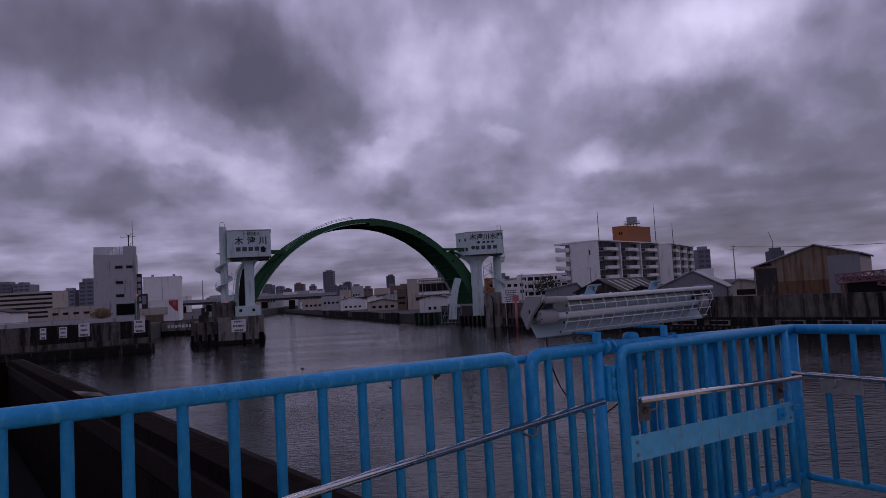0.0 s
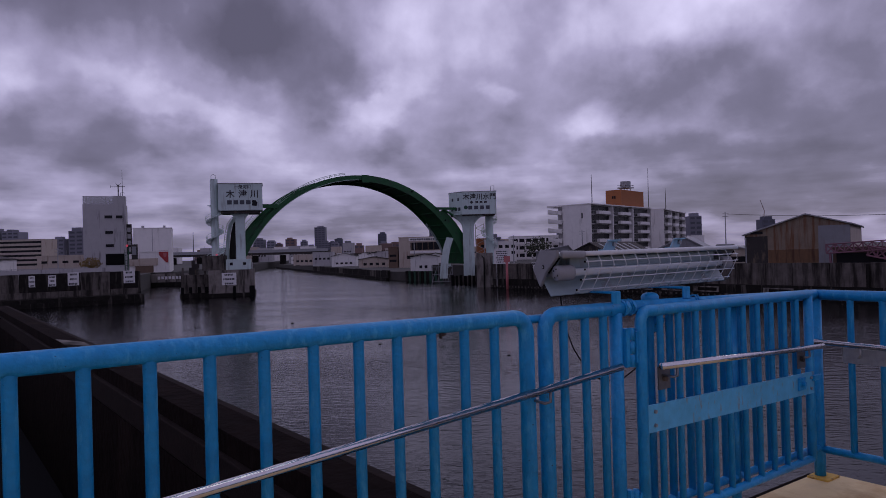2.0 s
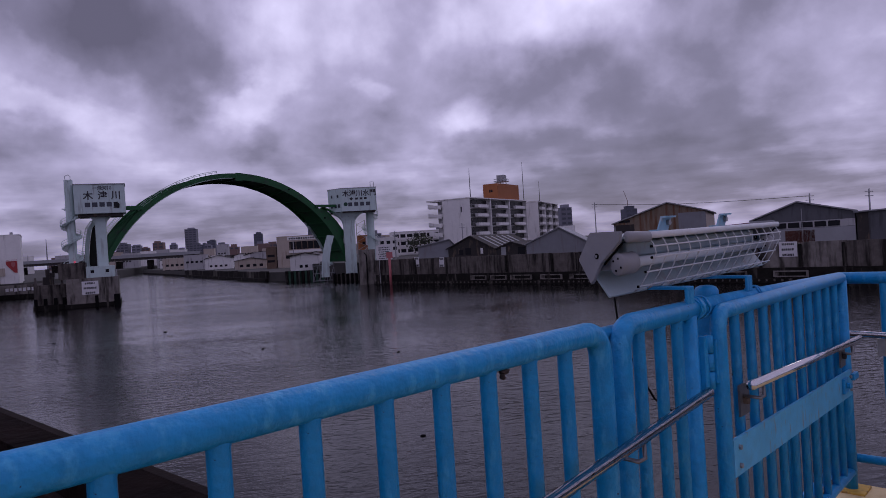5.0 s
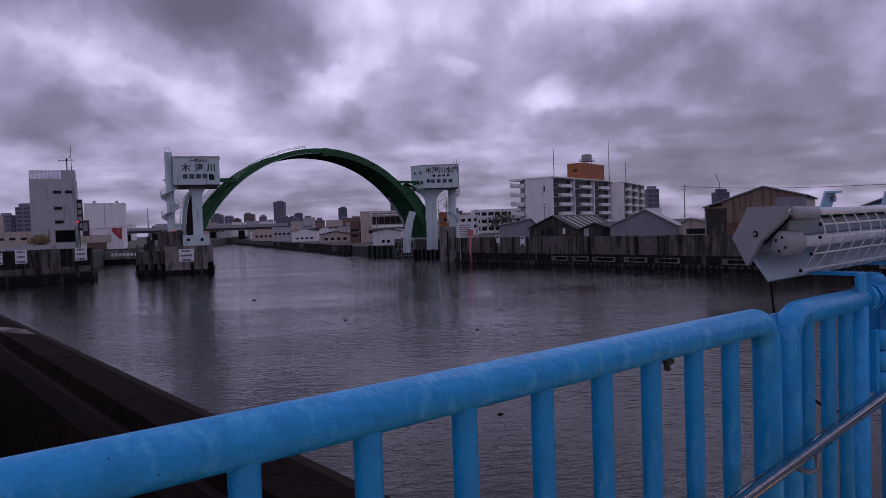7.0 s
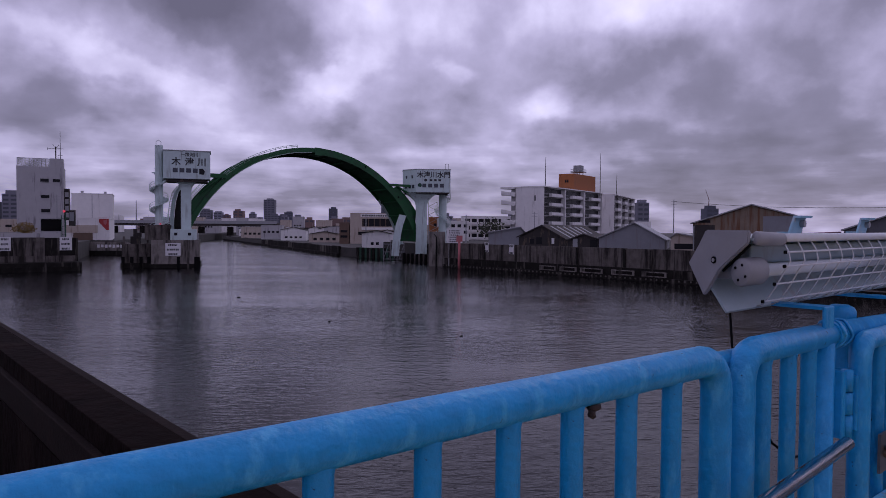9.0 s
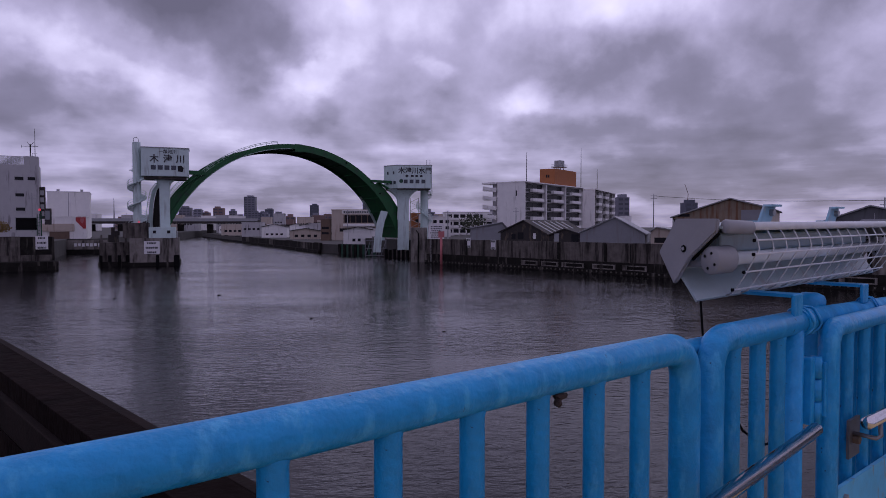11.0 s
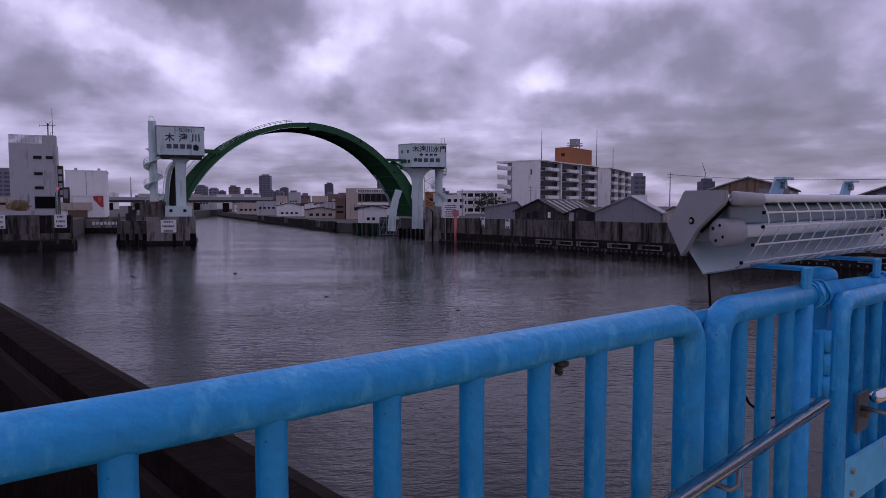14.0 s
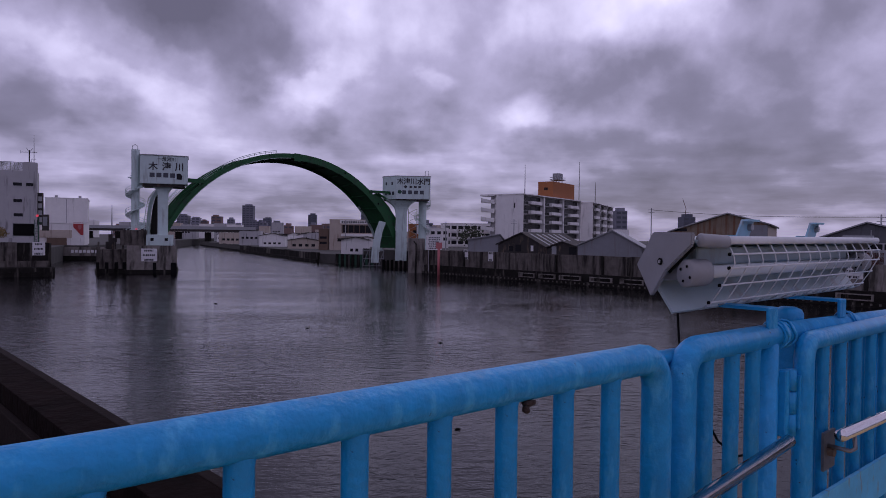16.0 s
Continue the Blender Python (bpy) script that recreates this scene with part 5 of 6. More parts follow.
simple_house("workshop", -9.3, 0.6, 236, 10, 3.1, 8.0, WALL_WHITE, "small white workshop by the gate", [(3.6, 1.5, 1.0, 1.0), (5.4, 1.5, 1.0, 1.0)], 1.0)
simple_house("house", -21.6, -17.4, 300, 8, 3.1, 12.2, WALL_BROWN, "narrow dark brown house", [(2, 5.5, 3, 1.0), (2, 3.2, 3, 1.0)], "flat")
simple_house("house", -59.4, -45.7, 380, 10, 3.1, 8.8, WALL_WHITE, "white house with a dark roof", [(3 + i * 2.6, 1.8, 1.4, 1.0) for i in range(4)], 1.6)
simple_house("house", -77.4, -65.0, 420, 10, 3.1, 11.5, WALL_GREY, "grey flat house on the upstream bank", [(2 + i * 2.6, 4.5, 1.5, 1.2) for i in range(4)], "flat")
simple_house("house", -38.3, -24.0, 330, 9, 3.1, 7.0, WALL_CREAM, "low cream house with a dark roof", [(3 + i * 3.0, 1.6, 1.6, 1.2) for i in range(4)], 1.2)
simple_house("house", -34, -20.5, 362, 9, 3.1, 10.2, WALL_GREY, "grey house behind the cream one", [(2 + i * 2.6, 4.9, 1.5, 1.2) for i in range(4)], 0.9)
simple_house("house", -100, -82, 470, 10, 3.1, 10.5, WALL_CREAM, "long low cream house upstream", [(3 + i * 3.0, 3.0, 1.8, 1.4) for i in range(5)], "flat")
simple_house("hut", 14.0, 17.6, 232, 6, 5.2, 13.6, ORANGE, "small orange brown tiled hut", [(1.8, 6, 1, 1)], "flat")
board_sign(Matrix.Translation((18.2, 228, 10.4)), 3.9, 3.0, 4, "white billboard on a roof frame", legs=5.2, seed=5)
simple_house("house", 20.5, 31, 262, 8, 5.2, 12.8, WALL_WHITE, "white house behind the quay", [(2 + i * 2.4, 3.5 + f * 2.4, 1.4, 1.2) for i in range(4) for f in range(2)], "flat")

# bank upstream of the gate
up = thing("quay_wall", Matrix.Translation((-17.5, 243, 0)) @ Matrix.Rotation(radians(109.6), 4, "Z"), "low mossy quay wall along the upstream bank", "wall", kind="structure")
for i in range(40):
    part("wall_panel", box(i * 9 + 0.06, (i + 1) * 9 - 0.06, -0.6, 0.2, 0.9, 3.3 if i % 5 else 3.5), CONCRETE if i % 7 == 2 else CONCRETE_DARK, up)
part("lower_wall", box(0, 361, -0.2, 1.0, -3, 0.89), CONCRETE_DARK, up)


def gable_shed(m, w, deep, eave, rise, wall, roof, label, left=0.5, windows=(), stripes=0, corrugate=0.0, eave_r=None, side=None):
    """A shed whose gable faces -y, with its ridge at the share left of the width."""
    er = eave if eave_r is None else eave_r
    t = thing("shed", m, label, "shed", "riverside sheds")
    part("gable_wall", prism([(0, 0), (w, 0), (w, er), (w * left, eave + rise), (0, eave)], 0, 0.3), wall, t)
    part("side_wall", box(0, 0.3, 0.3, deep, 0, eave), wall, t)
    part("side_wall", box(w - 0.3, w, 0.3, deep, 0, er), side or wall, t)
    part("back_wall", prism([(0, 0), (w, 0), (w, er), (w * left, eave + rise), (0, eave)], deep, deep + 0.3), wall, t)
    for a, b in (((-0.4, eave - 0.05), (w * left, eave + rise + 0.02)), ((w * left, eave + rise + 0.02), (w + 0.4, er - 0.05))):
        part("roof_slope", prism([a, b, (b[0], b[1] + 0.22), (a[0], a[1] + 0.22)], -0.5, deep + 0.6), roof, t)
    for x0, x1, z0, z1, mat in windows:
        part("opening", box(x0, x1, -0.07, -0.004, z0, z1), mat, t)
    for i in range(stripes):
        x0 = w * left + 0.8
        y = 3 + i * (deep - 5) / stripes
        sl = (er - 0.05 - eave - rise) / (w - w * left + 0.4)
        zf = lambda q: eave + rise + 0.26 + sl * (q - w * left)
        part("skylight", prism([(x0, zf(x0)), (w - 1.0, zf(w - 1.0)), (w - 1.0, zf(w - 1.0) + 0.06), (x0, zf(x0) + 0.06)], y, y + 1.1), SHEET_PALE, t, "pale roof light strip")
    if corrugate:
        bm = bmesh.new()
        k = int(w / corrugate)
        for i in range(1, k):
            x = i * corrugate
            top = (eave + rise * x / (w * left) if x < w * left else er + (eave + rise - er) * (w - x) / (w - w * left)) - 0.1
            cuboid(bm, x - 0.05, x + 0.05, -0.05, -0.003, 0.05, top)
        part("sheet_ribs", bm, wall, t)
    return t


def bank(x, y, turn=0.0):
    return Matrix.Translation((x, y, 5.2)) @ Matrix.Rotation(radians(turn), 4, "Z")


gable_shed(bank(25.5, 172, -8), 9.0, 10, 3.6, 1.4, SHEET_GREY, SHEET_GREY, "small grey shed behind the quay wall", 0.9)
gable_shed(bank(33.0, 171, -38), 14.1, 28, 2.5, 3.0, SHEET_DARK, SHEET_DARK, "dark weathered timber shed with roof lights", 0.47, [(3.2, 4.4, 0.9, 2.2, DARK_WINDOW), (5.0, 6.6, 0.9, 2.6, DARK_WINDOW), (9.2, 9.9, 1.0, 2.4, SIGN_WHITE)], 6, 1.6, 1.4)
gable_shed(bank(43.4, 161.5, -38), 8.6, 16, 1.9, 1.5, SHEET_DARK, SHEET_DARK, "low dark lean shed at the quay", 0.45, [(1.2, 2.4, 0.3, 2.4, SHEET_PALE), (5.6, 7.4, 0.3, 2.2, DARK_WINDOW)], 0, 1.4)
gable_shed(bank(48.5, 153.5, -25), 14.5, 26, 2.6, 3.5, SHEET_GREY, SHEET_PALE, "blue grey sheet metal shed with a low gable", 0.54, (), 0, 0.9, 2.2)
gable_shed(bank(62.6, 146.5, -30), 6.5, 14, 2.8, 1.0, WALL_CREAM, SHEET_PALE, "cream lean-to beside the grey shed", 0.2, [(0.8, 5.8, 0.4, 1.6, DARK_WINDOW)], 0)
big = gable_shed(bank(59.1, 128, -35), 17.4, 34, 5.8, 3.5, SHEET_RUST, SHEET_PALE, "tall rusty corrugated sheet metal shed", 0.60, [(0.02, 4.0, 0.05, 5.6, SHEET_DARK), (12.4, 17.38, 0.05, 7.2, SHEET_GREY), (4.05, 12.35, 0.05, 3.0, RUST_LOW), (1.0, 3.2, 6.0, 6.5, DARK_WINDOW)], 0, 0.75, 7.3, WALL_CREAM)
part("gutter", bar([(17.8, -0.4, 7.2), (17.8, 34, 7.2)], 0.16, 6), SHEET_DARK, big)
part("downpipe", bar([(0.2, -0.15, 0), (0.2, -0.15, 5.4)], 0.12, 6), SHEET_PALE, big)
wide = gable_shed(bank(73.6, 104.6, -40), 15.2, 26, 4.6, 2.7, SHEET_CHARCOAL, SHEET_PALE, "wide grey shed with a white band of windows", 0.46, [(0.03, 15.17, 0.05, 2.9, SHEET_PALE), (0.03, 15.17, 2.95, 4.1, WALL_GREY), (5.0, 9.4, 0.1, 2.6, WALL_RUST)], 0, 0.0, 5.2, SHEET_CHARCOAL)
for i in range(6):
    part("window", box(1.6 + i * 1.95, 3.3 + i * 1.95, -0.13, -0.072, 3.05, 3.95), DARK_WINDOW, wide)
part("lamp_pole", bar([(7.6, -0.4, 0), (7.6, -0.4, 6.2)], 0.06, 6), GALV, wide)
end_shed = gable_shed(bank(85.2, 94.5, -40), 17.0, 24, 5.0, 0.5, SHEET_CHARCOAL, SHEET_GREY, "plain dark grey shed at the end of the quay", 0.95, [(0.02, 1.6, 0.05, 4.9, SHEET_DARK)], 0, 0.9)
part("wall_lamp", box(5.5, 6.1, -0.4, -0.01, 4.2, 4.6), SHEET_DARK, end_shed)
can = simple_house("canopy_shed", 66.6, 75.0, 112, 5, 5.2, 8.2, WALL_BROWN, "dark brown open canopy shed on the quay", [(4.2, 1.2, 7.4, 2.2)], "flat", -35)


def gangway(m, ln):
    t = thing("gangway", m, "faded pink steel truss gangway on the quay", "gangway")
    for y in (0, 1.6):
        bm = bmesh.new()
        for z in (0, 1.5):
            sweep(bm, [(0, y, z), (ln, y, z)], 0.11, 6)
        k = int(ln / 1.3)
        for i in range(k):
            x = i * ln / k
            sweep(bm, [(x, y, 0), (x + ln / k, y, 1.5)], 0.07, 5)
            sweep(bm, [(x, y, 1.5), (x + ln / k, y, 0)], 0.07, 5)
            sweep(bm, [(x, y, 0), (x, y, 1.5)], 0.07, 5)
        part("truss_side", bm, PINK_STEEL, t)
    part("walkway", box(0, ln, 0.12, 1.5, -0.1, 0.05), PINK_STEEL, t)
    return t


g = gangway(bank(64.6, 110.5, -35) @ Matrix.Translation((0, 0, 2.3)) @ Matrix.Rotation(radians(-3), 4, "Y"), 10.5)
for x in (0.5, 10.5):
    part("trestle", box(x - 0.15, x + 0.15, 0.1, 1.5, -2.7 if x < 5 else -1.8, -0.11), PINK_STEEL, g)
gangway(bank(68.6, 106.2, -38) @ Matrix.Translation((0, 0, 1.9)) @ Matrix.Rotation(radians(14), 4, "Y"), 6.5)

# ---- near bank buildings ----
off = thing("office_building", Matrix.Translation((-99.2, 190, 5.0)) @ Matrix.Rotation(radians(22), 4, "Z"), "grey rendered office block with a roof screen", "building")
part("wall", box(0, 11.0, 0, 11, 0, 20.9), WALL_GREY, off)
part("stair_head", box(7.8, 11.0, 0.0, 5, 20.9, 23.2), WALL_GREY, off)
scr = bmesh.new()
for i in range(9):
    cuboid(scr, 0.1 + i * 0.95, 0.2 + i * 0.95, 0.1, 0.2, 20.9, 23.1)
for i in range(8):
    cuboid(scr, 0.1, 7.75, 0.02, 0.08, 20.95 + i * 0.28, 21.15 + i * 0.28)
part("roof_screen", scr, SHEET_PALE, off, "pale slatted roof screen")
for x, z, w in ((6.5, 17.2, 2.0), (9.3, 17.2, 1.7), (6.6, 12.8, 2.0), (6.7, 9.0, 2.1)):
    part("window", box(x - w / 2, x + w / 2, -0.05, 0.12, z - 0.42, z + 0.42), DARK_WINDOW, off)
    part("window_sill", box(x - w / 2 - 0.1, x + w / 2 + 0.1, -0.14, -0.002, z - 0.55, z - 0.43), WALL_GREY, off)
part("annex", box(11.01, 12.3, 2, 6, 6.5, 15.2), SHEET_DARK, off, "dark side stair annex")
for k in range(4):
    part("annex_louvre", box(11.2, 12.1, 1.93, 1.998, 7.2 + k * 1.9, 8.5 + k * 1.9), GALV, off)
am = thing("aerial_mast", Matrix.Translation((-91.2, 194.6, 28.2)), "steel aerial mast with antennas on the roof", "antenna")
bm = bmesh.new()
for p, q, r in (((0, 0, 0), (0, 0, 3.4), 0.16), ((-2.2, 0, 2.8), (2.0, 0, 2.8), 0.06), ((-2.2, 0, 2.4), (-2.2, 0, 3.2), 0.05), ((0, 0, 2.8), (-0.8, 0, 4.0), 0.05), ((0, 0, 2.8), (0.9, 0, 3.9), 0.06), ((0.9, 0.6, 0), (0.9, 0.6, 3.2), 0.06), ((0.5, 0.2, 0), (0.5, 0.2, 1.0), 0.05), ((0.5, 0.2, 1.0), (1.5, 0.6, 1.0), 0.05)):
    part("rod", bar([p, q], r, 6), SHEET_DARK, am)
wm = thing("antenna_mast", Matrix.Translation((-90.0, 194.6, 28.2)), "thin whip antenna on the office roof", "mast", "roof masts")
part("pole", bar([(0, 0, 0), (0, 0, 7.5)], [0.1, 0.04], 6), SHEET_DARK, wm)

wh = simple_house("warehouse", -121, -106.8, 270, 24, 5, 22.4, WALL_WHITE, "tall white panelled warehouse", (), "flat", 20)
part("panel_joint", box(6.9, 7.15, -0.05, -0.003, 0, 17.2), GALV, wh)
for x in (3.0, 11.0):
    part("roof_vent", box(x, x + 1.0, 2, 3, 17.7, 18.6), GALV, wh)
cr = simple_house("shop", -113.4, -99.6, 249, 9, 5, 12.6, WALL_WHITE, "white and cream shop with a red sign", [(5, 3.9, 1.2, 0.7), (7.6, 3.9, 1.2, 0.7)], "flat", 14)
part("red_sign", prism([(10.4, 8.0), (13.6, 8.0), (13.6, 3.6), (12.8, 3.6), (10.4, 6.4)], -0.12, -0.065), RED, cr, "red sign panel with pale mark")
part("sign_mark", prism([(11.9, 7.2), (13.0, 7.2), (13.0, 6.2), (12.5, 5.4), (11.9, 6.0)], -0.16, -0.122), PINK, cr)
part("cream_front", box(0.02, 10.0, -0.3, -0.07, 2.6, 5.3), WALL_CREAM, cr)
part("shutter", box(2.2, 8.4, -0.34, -0.07, 0.0, 2.58), WALL_BROWN, cr, "brown roller shutter")
simple_house("house", -137, -118, 232, 9, 5, 11.8, WALL_CREAM, "low cream row house by the yard", [(2.5 + i * 3.6, 4.8, 2.0, 0.8) for i in range(5)] + [(2.5 + i * 3.6, 1.8, 2.0, 1.0) for i in range(5)], "flat")
simple_house("house", -152, -139, 215, 9, 5, 11.0, WALL_WHITE, "white low house by the yard", [(3, 3.6, 2, 1.2), (7, 3.6, 2.4, 2.6)], 1.2)
long_b = simple_house("car_park", -345, -291, 500, 20, 5, 27.4, WALL_CREAM, "long cream multi storey car park", (), "flat")
for f in range(6):
    part("deck_opening", box(0.5, 53.5, -0.1, 0.4, 3.2 + f * 3.3, 4.7 + f * 3.3), DARK_WINDOW, long_b)
fence = thing("yard_fence", LW @ Matrix.Translation((-44, 3, 5.0)), "pale rail fence along the yard edge", "fence")
for i in range(15):
    part("post", box(i * 2.4 - 0.06, i * 2.4 + 0.06, 0, 0.12, 0, 3.4), SHEET_PALE, fence)
for z in (2.6, 3.2):
    part("fence_rail", box(0, 34, 0.121, 0.18, z, z + 0.12), SHEET_PALE, fence)
block = thing("block_wall", LW @ Matrix.Translation((-30, 2.0, 5.0)), "pale low block wall behind the flood wall", "wall")
part("wall", box(0, 27, 0, 0.4, 0, 3.1), WALL_GREY, block)

scr_t = thing("display_board", Matrix.Translation((-76.5, 160.8, 5.0)) @ Matrix.Rotation(radians(20), 4, "Z"), "dark electronic display board on steel posts", "display")
part("frame", box(-2.2, 2.2, 0, 0.5, 3.4, 6.5), GALV, scr_t)
part("screen", box(-2.0, 2.0, -0.05, -0.003, 3.6, 6.3), BLACK, scr_t)
for x in (-1.9, 1.9):
    part("post", box(x - 0.12, x + 0.12, 0.1, 0.4, 0, 3.4), GALV, scr_t)
sig = thing("signal_mast", Matrix.Translation((-73.2, 160.5, 5.0)), "steel signal mast with a lit red lamp", "signal")
part("pole", bar([(0, 0, 0), (0, 0, 8.0)], 0.13, 10), GREEN_STEEL, sig)
part("signal_box", box(0.8, 2.1, -0.2, 0.3, 4.8, 8.4), SHEET_DARK, sig)
part("signal_face", box(0.98, 1.92, -0.25, -0.203, 5.9, 7.9), SHEET_GREY, sig)
part("arm", box(0.13, 0.8, -0.05, 0.05, 6.4, 6.6), GREEN_STEEL, sig)
part("lamp", bar([(-0.2, -0.3, 8.1), (-0.2, -0.12, 8.1)], 0.24, 14), RED_LIGHT, sig, "lit red signal lamp")
part("ladder", boxes((-0.9, -0.8, 0, 0.1, 0, 7.2), (-0.4, -0.3, 0, 0.1, 0, 7.2), *[(-0.8, -0.4, 0.02, 0.08, 0.4 + k * 0.6, 0.48 + k * 0.6) for k in range(11)]), GREEN_STEEL, sig)


def leaf_clump(bm, r, n, seed, sq=(1, 1, 0.8)):
    rg = random.Random(seed)
    for i in range(n):
        d = Vector((rg.gauss(0, 1), rg.gauss(0, 1), rg.gauss(0, 1))).normalized()
        k = rg.uniform(0.45, 1.0) * (1 + 0.35 * noise.noise(d * 2.2 + Vector((seed, 0, 0))))
        c = Vector((d.x * sq[0], d.y * sq[1], d.z * sq[2])) * r * k
        a = Vector((rg.gauss(0, 1), rg.gauss(0, 1), rg.gauss(0, 1))).normalized()
        b = a.orthogonal().normalized()
        s = r * rg.uniform(0.05, 0.11)
        bm.faces.new([bm.verts.new(c + a * s), bm.verts.new(c + b * s * 0.6), bm.verts.new(c - a * s), bm.verts.new(c - b * s * 0.6)])
    return bm


def bush(x, y, z, r, mat, seed, label, sq=(1, 1, 0.8), trunk=0.8):
    t = thing("tree" if trunk > 1 else "bush", Matrix.Translation((x, y, z)), label, "tree" if trunk > 1 else "bush")
    tr = bar([(0, 0, 0), (0.06, 0, trunk * 0.6), (0, 0.1, trunk + r * 0.5)], [0.09 * r, 0.07 * r, 0.03 * r], 7)
    for a in range(5):
        sweep(tr, [(0, 0, trunk * 0.7), (r * 0.5 * math.cos(a * 1.3), r * 0.5 * math.sin(a * 1.3), trunk + r * 0.5)], [0.04 * r, 0.015 * r], 5)
    part("trunk", tr, BARK, t)
    c = part("crown", leaf_clump(bmesh.new(), r, 900, seed, sq), mat, t)
    c.location = (0, 0, trunk + r * 0.45)
    return t


bush(-84.8, 165.5, 5.0, 2.1, LEAF_YELLOW, 3, "yellowing bush behind the flood wall", (1.25, 1, 0.75), 3.2)
bush(27.6, 182, 5.2, 3.2, LEAF, 5, "dark green tree behind the quay", (1.3, 1, 0.9), 3.2)
bush(36.0, 178, 5.2, 1.6, LEAF, 8, "small dark shrub behind the quay", (1.3, 1, 0.8), 0.6)


def utility_pole(x, y, z, h):
    t = thing("utility_pole", Matrix.Translation((x, y, z)), "grey concrete utility pole with cross arms", "pole", "utility poles")
    part("pole", bar([(0, 0, 0), (0, 0, h)], [0.2, 0.13], 8), GALV, t)
    for k in (0.6, 1.4):
        part("cross_arm", box(-0.9, 0.9, -0.06, 0.06, h - k, h - k + 0.12), GALV, t)
    return t


for x, y, z, h in ((-87.0, 186, 5, 13), (-8.0, 240, 3.1, 12), (24, 210, 5.2, 9), (44.5, 205, 5.2, 10), (82, 190, 5.2, 13.5), (-112, 200, 5, 9), (-137, 190, 5, 9), (-146, 180, 5, 10), (96, 118, 5.2, 9.5), (104, 112, 5.2, 9.5)):
    utility_pole(x, y, z, h)
wire = thing("power_line", Matrix.Translation((0, 0, 0)), "thin black overhead wires between poles", "wire")
part("wire", bar([(82 + 14 * k / 8, 190 - 72 * k / 8, 18.1 - 3.9 * k / 8 - 0.7 * math.sin(math.pi * k / 8)) for k in range(9)], 0.05, 5), BLACK, wire)

# ---- distance ----
def far_tower(x, y, w, h, mat, label, seed, deep=None, z0=0.0):
    t = thing("tower_block", Matrix.Translation((x, y, z0)), label, "building", "far tower blocks")
    deep = deep or w
    part("wall", box(0, w, 0, deep, 0, h), mat, t)
    rg = random.Random(seed)
    part("roof_plant", box(w * rg.uniform(0.1, 0.3), w * rg.uniform(0.6, 0.9), 1, deep * 0.7, h, h + rg.uniform(1.5, 4.0)), mat, t)
    fl = max(3, int(h / 4.5))
    cols = max(2, int(w / 6))
    first = None
    for f in range(fl):
        for c in range(cols):
            mm = Matrix.Translation(((c + 0.5) * w / cols, 0, (f + 0.55) * h / fl))
            if first is None:
                o = part("window", box(-w / cols * 0.36, w / cols * 0.36, -0.3, 0.1, -h / fl * 0.24, h / fl * 0.24), FAR_WINDOW, t)
                first = o.data
                o.matrix_local = mm
            else:
                instance_part("window", first, t, mm)
    return t


FAR = ((-253.2, 1400, 21.8, 68.6, 0), (-206.2, 1300, 9, 34, 1), (-197, 1300, 14.5, 41, 1), (-325.7, 1200, 18.5, 41.3, 0), (-246.4, 1100, 15.4, 37.9, 2), (-262.4, 1300, 12.2, 37.9, 0), (-113.8, 1300, 15.7, 48.9, 1), (-10.2, 900, 12.5, 47.3, 1), (-302.1, 1200, 14, 37.5, 0), (-286, 1200, 11, 33, 2), (-140.2, 1000, 16, 27.4, 0), (-122, 1000, 13, 23, 2), (262.7, 700, 12.7, 40, 0), (338.5, 700, 13.5, 34.5, 1), (-599, 900, 20.6, 54.4, 0), (-576.4, 900, 22, 52.4, 0), (-453, 800, 13.5, 38.1, 0), (-434, 800, 17, 47, 0), (-180, 1150, 12, 30, 0), (-165, 1200, 20, 27, 2), (-96, 1100, 14, 27, 0), (-70, 1000, 16, 24, 2), (-345, 1250, 14, 30, 2), (-372, 1250, 20, 27, 0), (-400, 1150, 18, 24, 0), (-430, 1200, 25, 22, 2), (-50, 950, 12, 26, 0), (-222, 1150, 14, 25, 0), (-230, 1350, 18, 36, 0), (60, 800, 16, 26, 0), (90, 760, 20, 22, 2), (130, 720, 14, 28, 0), (205, 720, 22, 22, 0), (232, 760, 18, 27, 2), (-520, 850, 24, 30, 2), (-490, 800, 20, 26, 0))
for i, (x, y, w, h, k) in enumerate(FAR):
    far_tower(x, y, w, h, (FAR_GREY, FAR_DARK, FAR_BROWN)[k], ("pale grey tower block far off", "dark blue grey tower block far off", "brownish tower block far off")[k], i)
crane = thing("tower_crane", Matrix.Translation((341, 702, 34.5)), "thin tower crane on a far tower roof", "crane")
part("jib", bar([(0, 0, 0), (1, 0, 9), (-3, 0, 20)], [0.5, 0.4, 0.25], 5), FAR_BROWN, crane)
mast = thing("radio_mast", Matrix.Translation((-266, 740, 5)), "thin lattice radio mast far off", "mast")
part("pole", bar([(0, 0, 0), (0, 0, 34)], [0.9, 0.25], 5), FAR_GREY, mast)
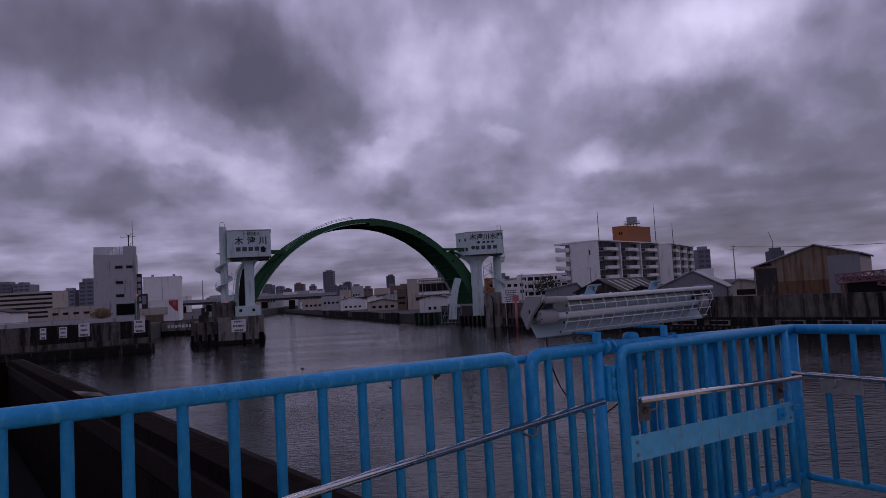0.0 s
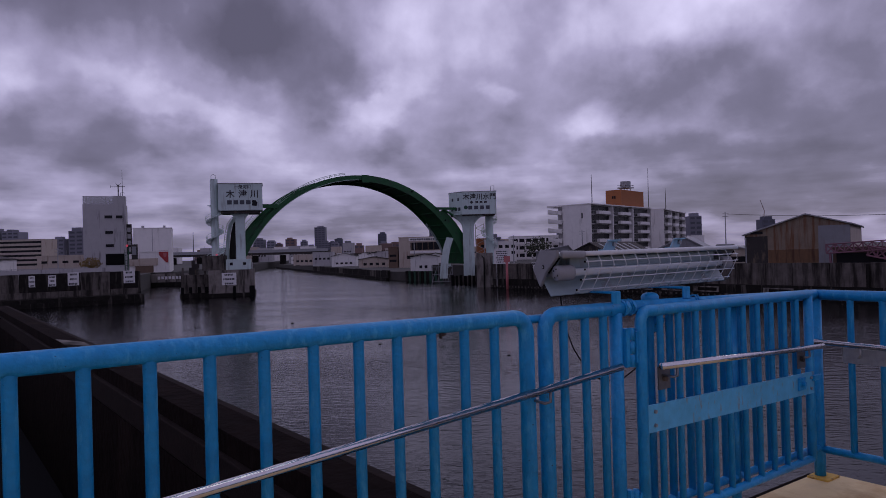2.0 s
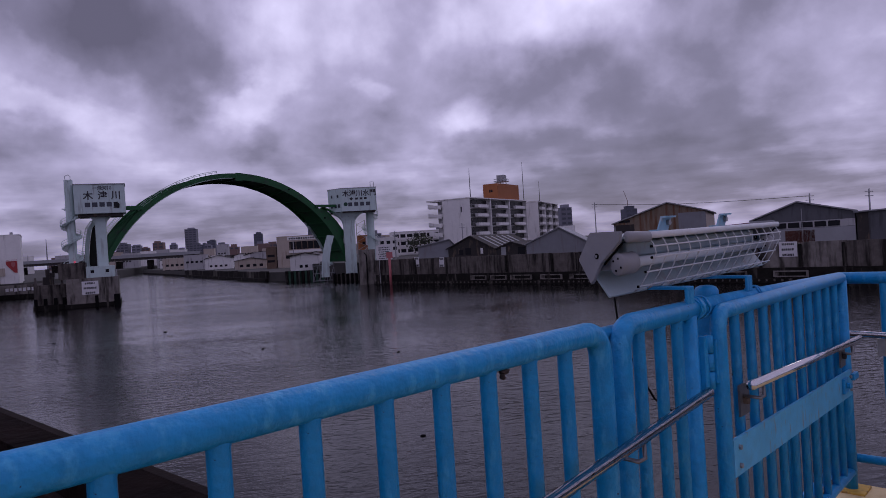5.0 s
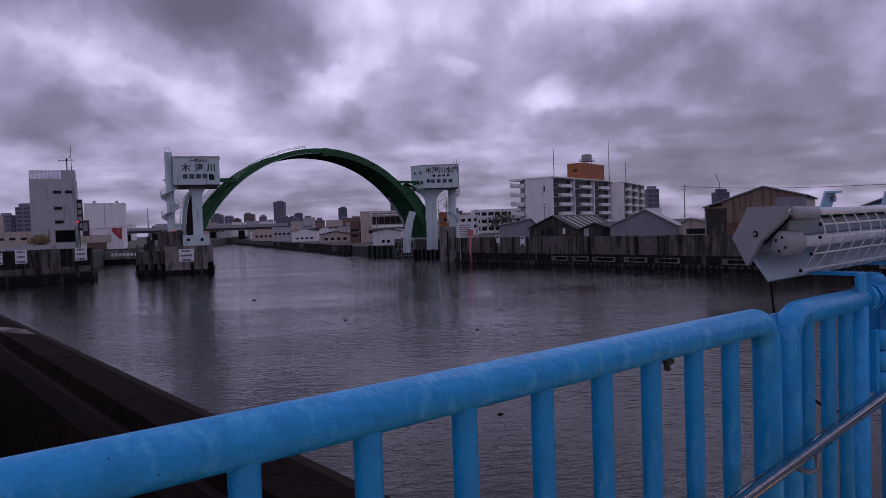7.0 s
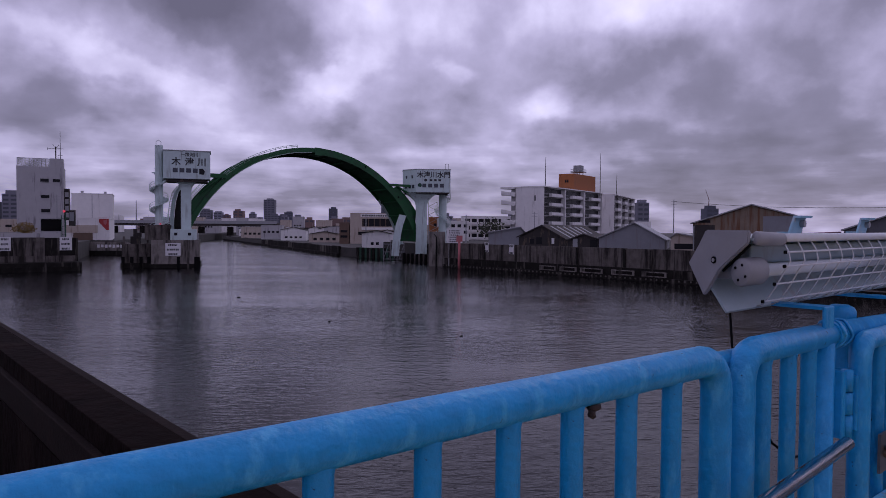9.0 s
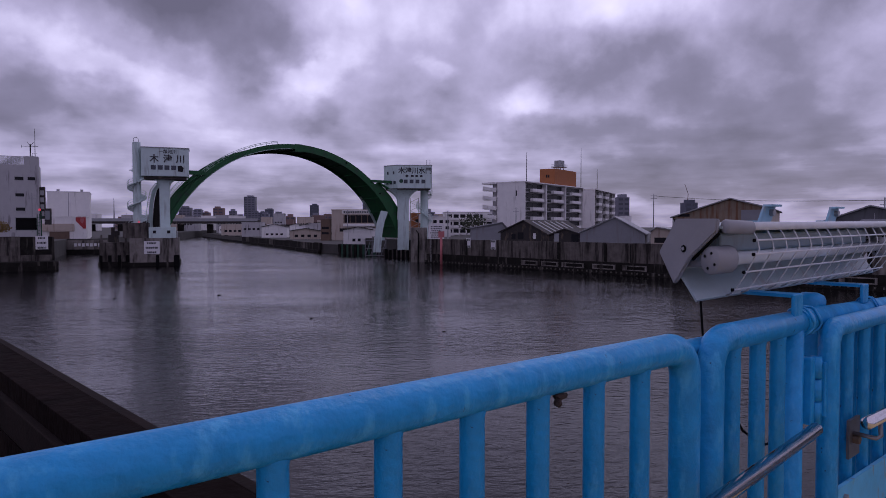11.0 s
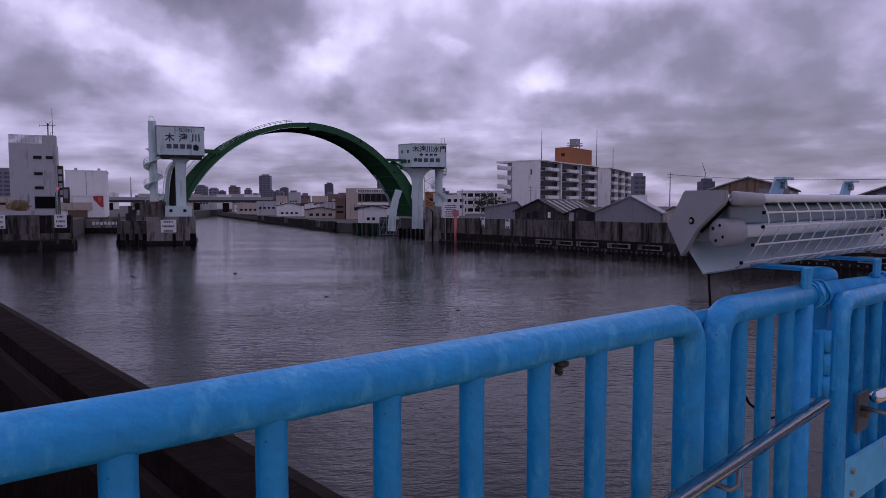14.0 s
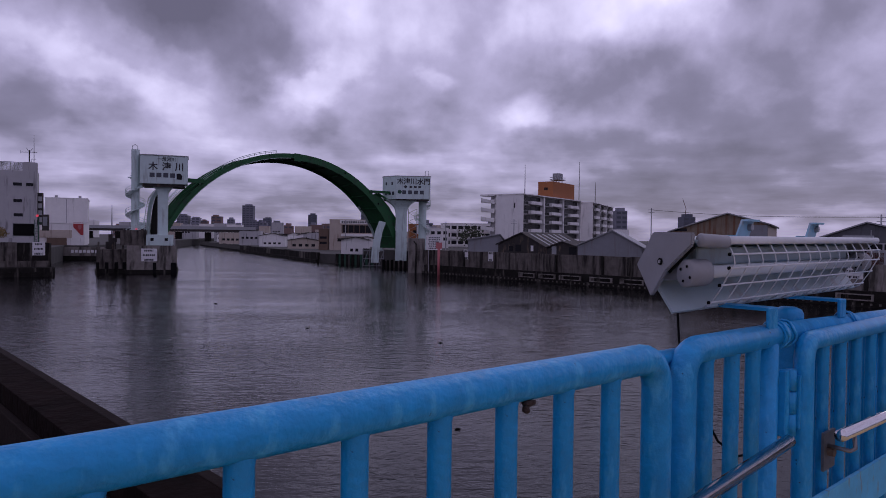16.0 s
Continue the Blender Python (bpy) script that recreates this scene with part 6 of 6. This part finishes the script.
hw = thing("elevated_road", Matrix.Translation((-330, 610, 0)) @ Matrix.Rotation(radians(-1.0), 4, "Z"), "long grey elevated motorway on piers", "bridge", kind="structure")
part("deck_girder", box(-120, 232, 0, 14, 11.6, 14.6), SHEET_DARK, hw)
part("barrier", box(-120, 232, -0.3, -0.003, 13.6, 16.2), SHEET_PALE, hw, "pale sound barrier")
for i in range(14):
    part("pier", box(-112 + i * 25, -108 + i * 25, 3, 10, 0, 11.19), CONCRETE_DARK, hw)
    part("lamp_post", box(-104 + i * 25, -103.8 + i * 25, 1, 1.2, 14.6, 21), GALV, hw)
rg = random.Random(21)
for i in range(46):
    x = -300 + i * 12.3 + rg.uniform(-4, 4)
    y = 620 + rg.uniform(20, 180)
    if -150 < x < -120 and y < 640:
        continue
    h = rg.uniform(8, 17)
    simple_house("house", x, x + rg.uniform(9, 18), y, 10, 3.1, 5 + h, rg.choice((FAR_GREY, WALL_CREAM, FAR_BROWN, WALL_GREY, WALL_WHITE)), "small far city building beyond the river", [(2 + k * 2.6, 0.6 * h, 1.6, 1.4) for k in range(3)], "flat", group="far city buildings")
for i in range(16):
    x = -128 + i * 8.2 + rg.uniform(-2, 2)
    y = 600 - (x + 140) * 2.55 + rg.uniform(18, 50)
    h = rg.uniform(3.5, 7)
    simple_house("house", x, x + rg.uniform(7, 12), y, 8, 3.1, 3.6 + h, rg.choice((WALL_CREAM, WALL_BROWN, WALL_GREY, WALL_WHITE, SHEET_DARK)), "small house along the upstream bank", [(2 + k * 2.4, 0.55 * h, 1.4, 1.1) for k in range(2)], rg.choice(("flat", 1.2, 1.6)), group="upstream houses")

# ---- floating bits on the river ----
for x, y, s in ((-20.5, 95, 0.35), (-40, 118, 0.3), (4.5, 33, 0.22), (-33, 92, 0.3), (-6, 70, 0.25), (-46, 130, 0.35), (6.5, 60, 0.25)):
    f = thing("driftwood", Matrix.Translation((x, y, 0)), "small dark piece of driftwood on the water", "driftwood", "floating driftwood")
    part("log", lump(bmesh.new(), 0, (0, 0, 0.02), 0.5 * s, (1.3, 0.6, 0.5), int(x)), BLACK, f, smooth=True)
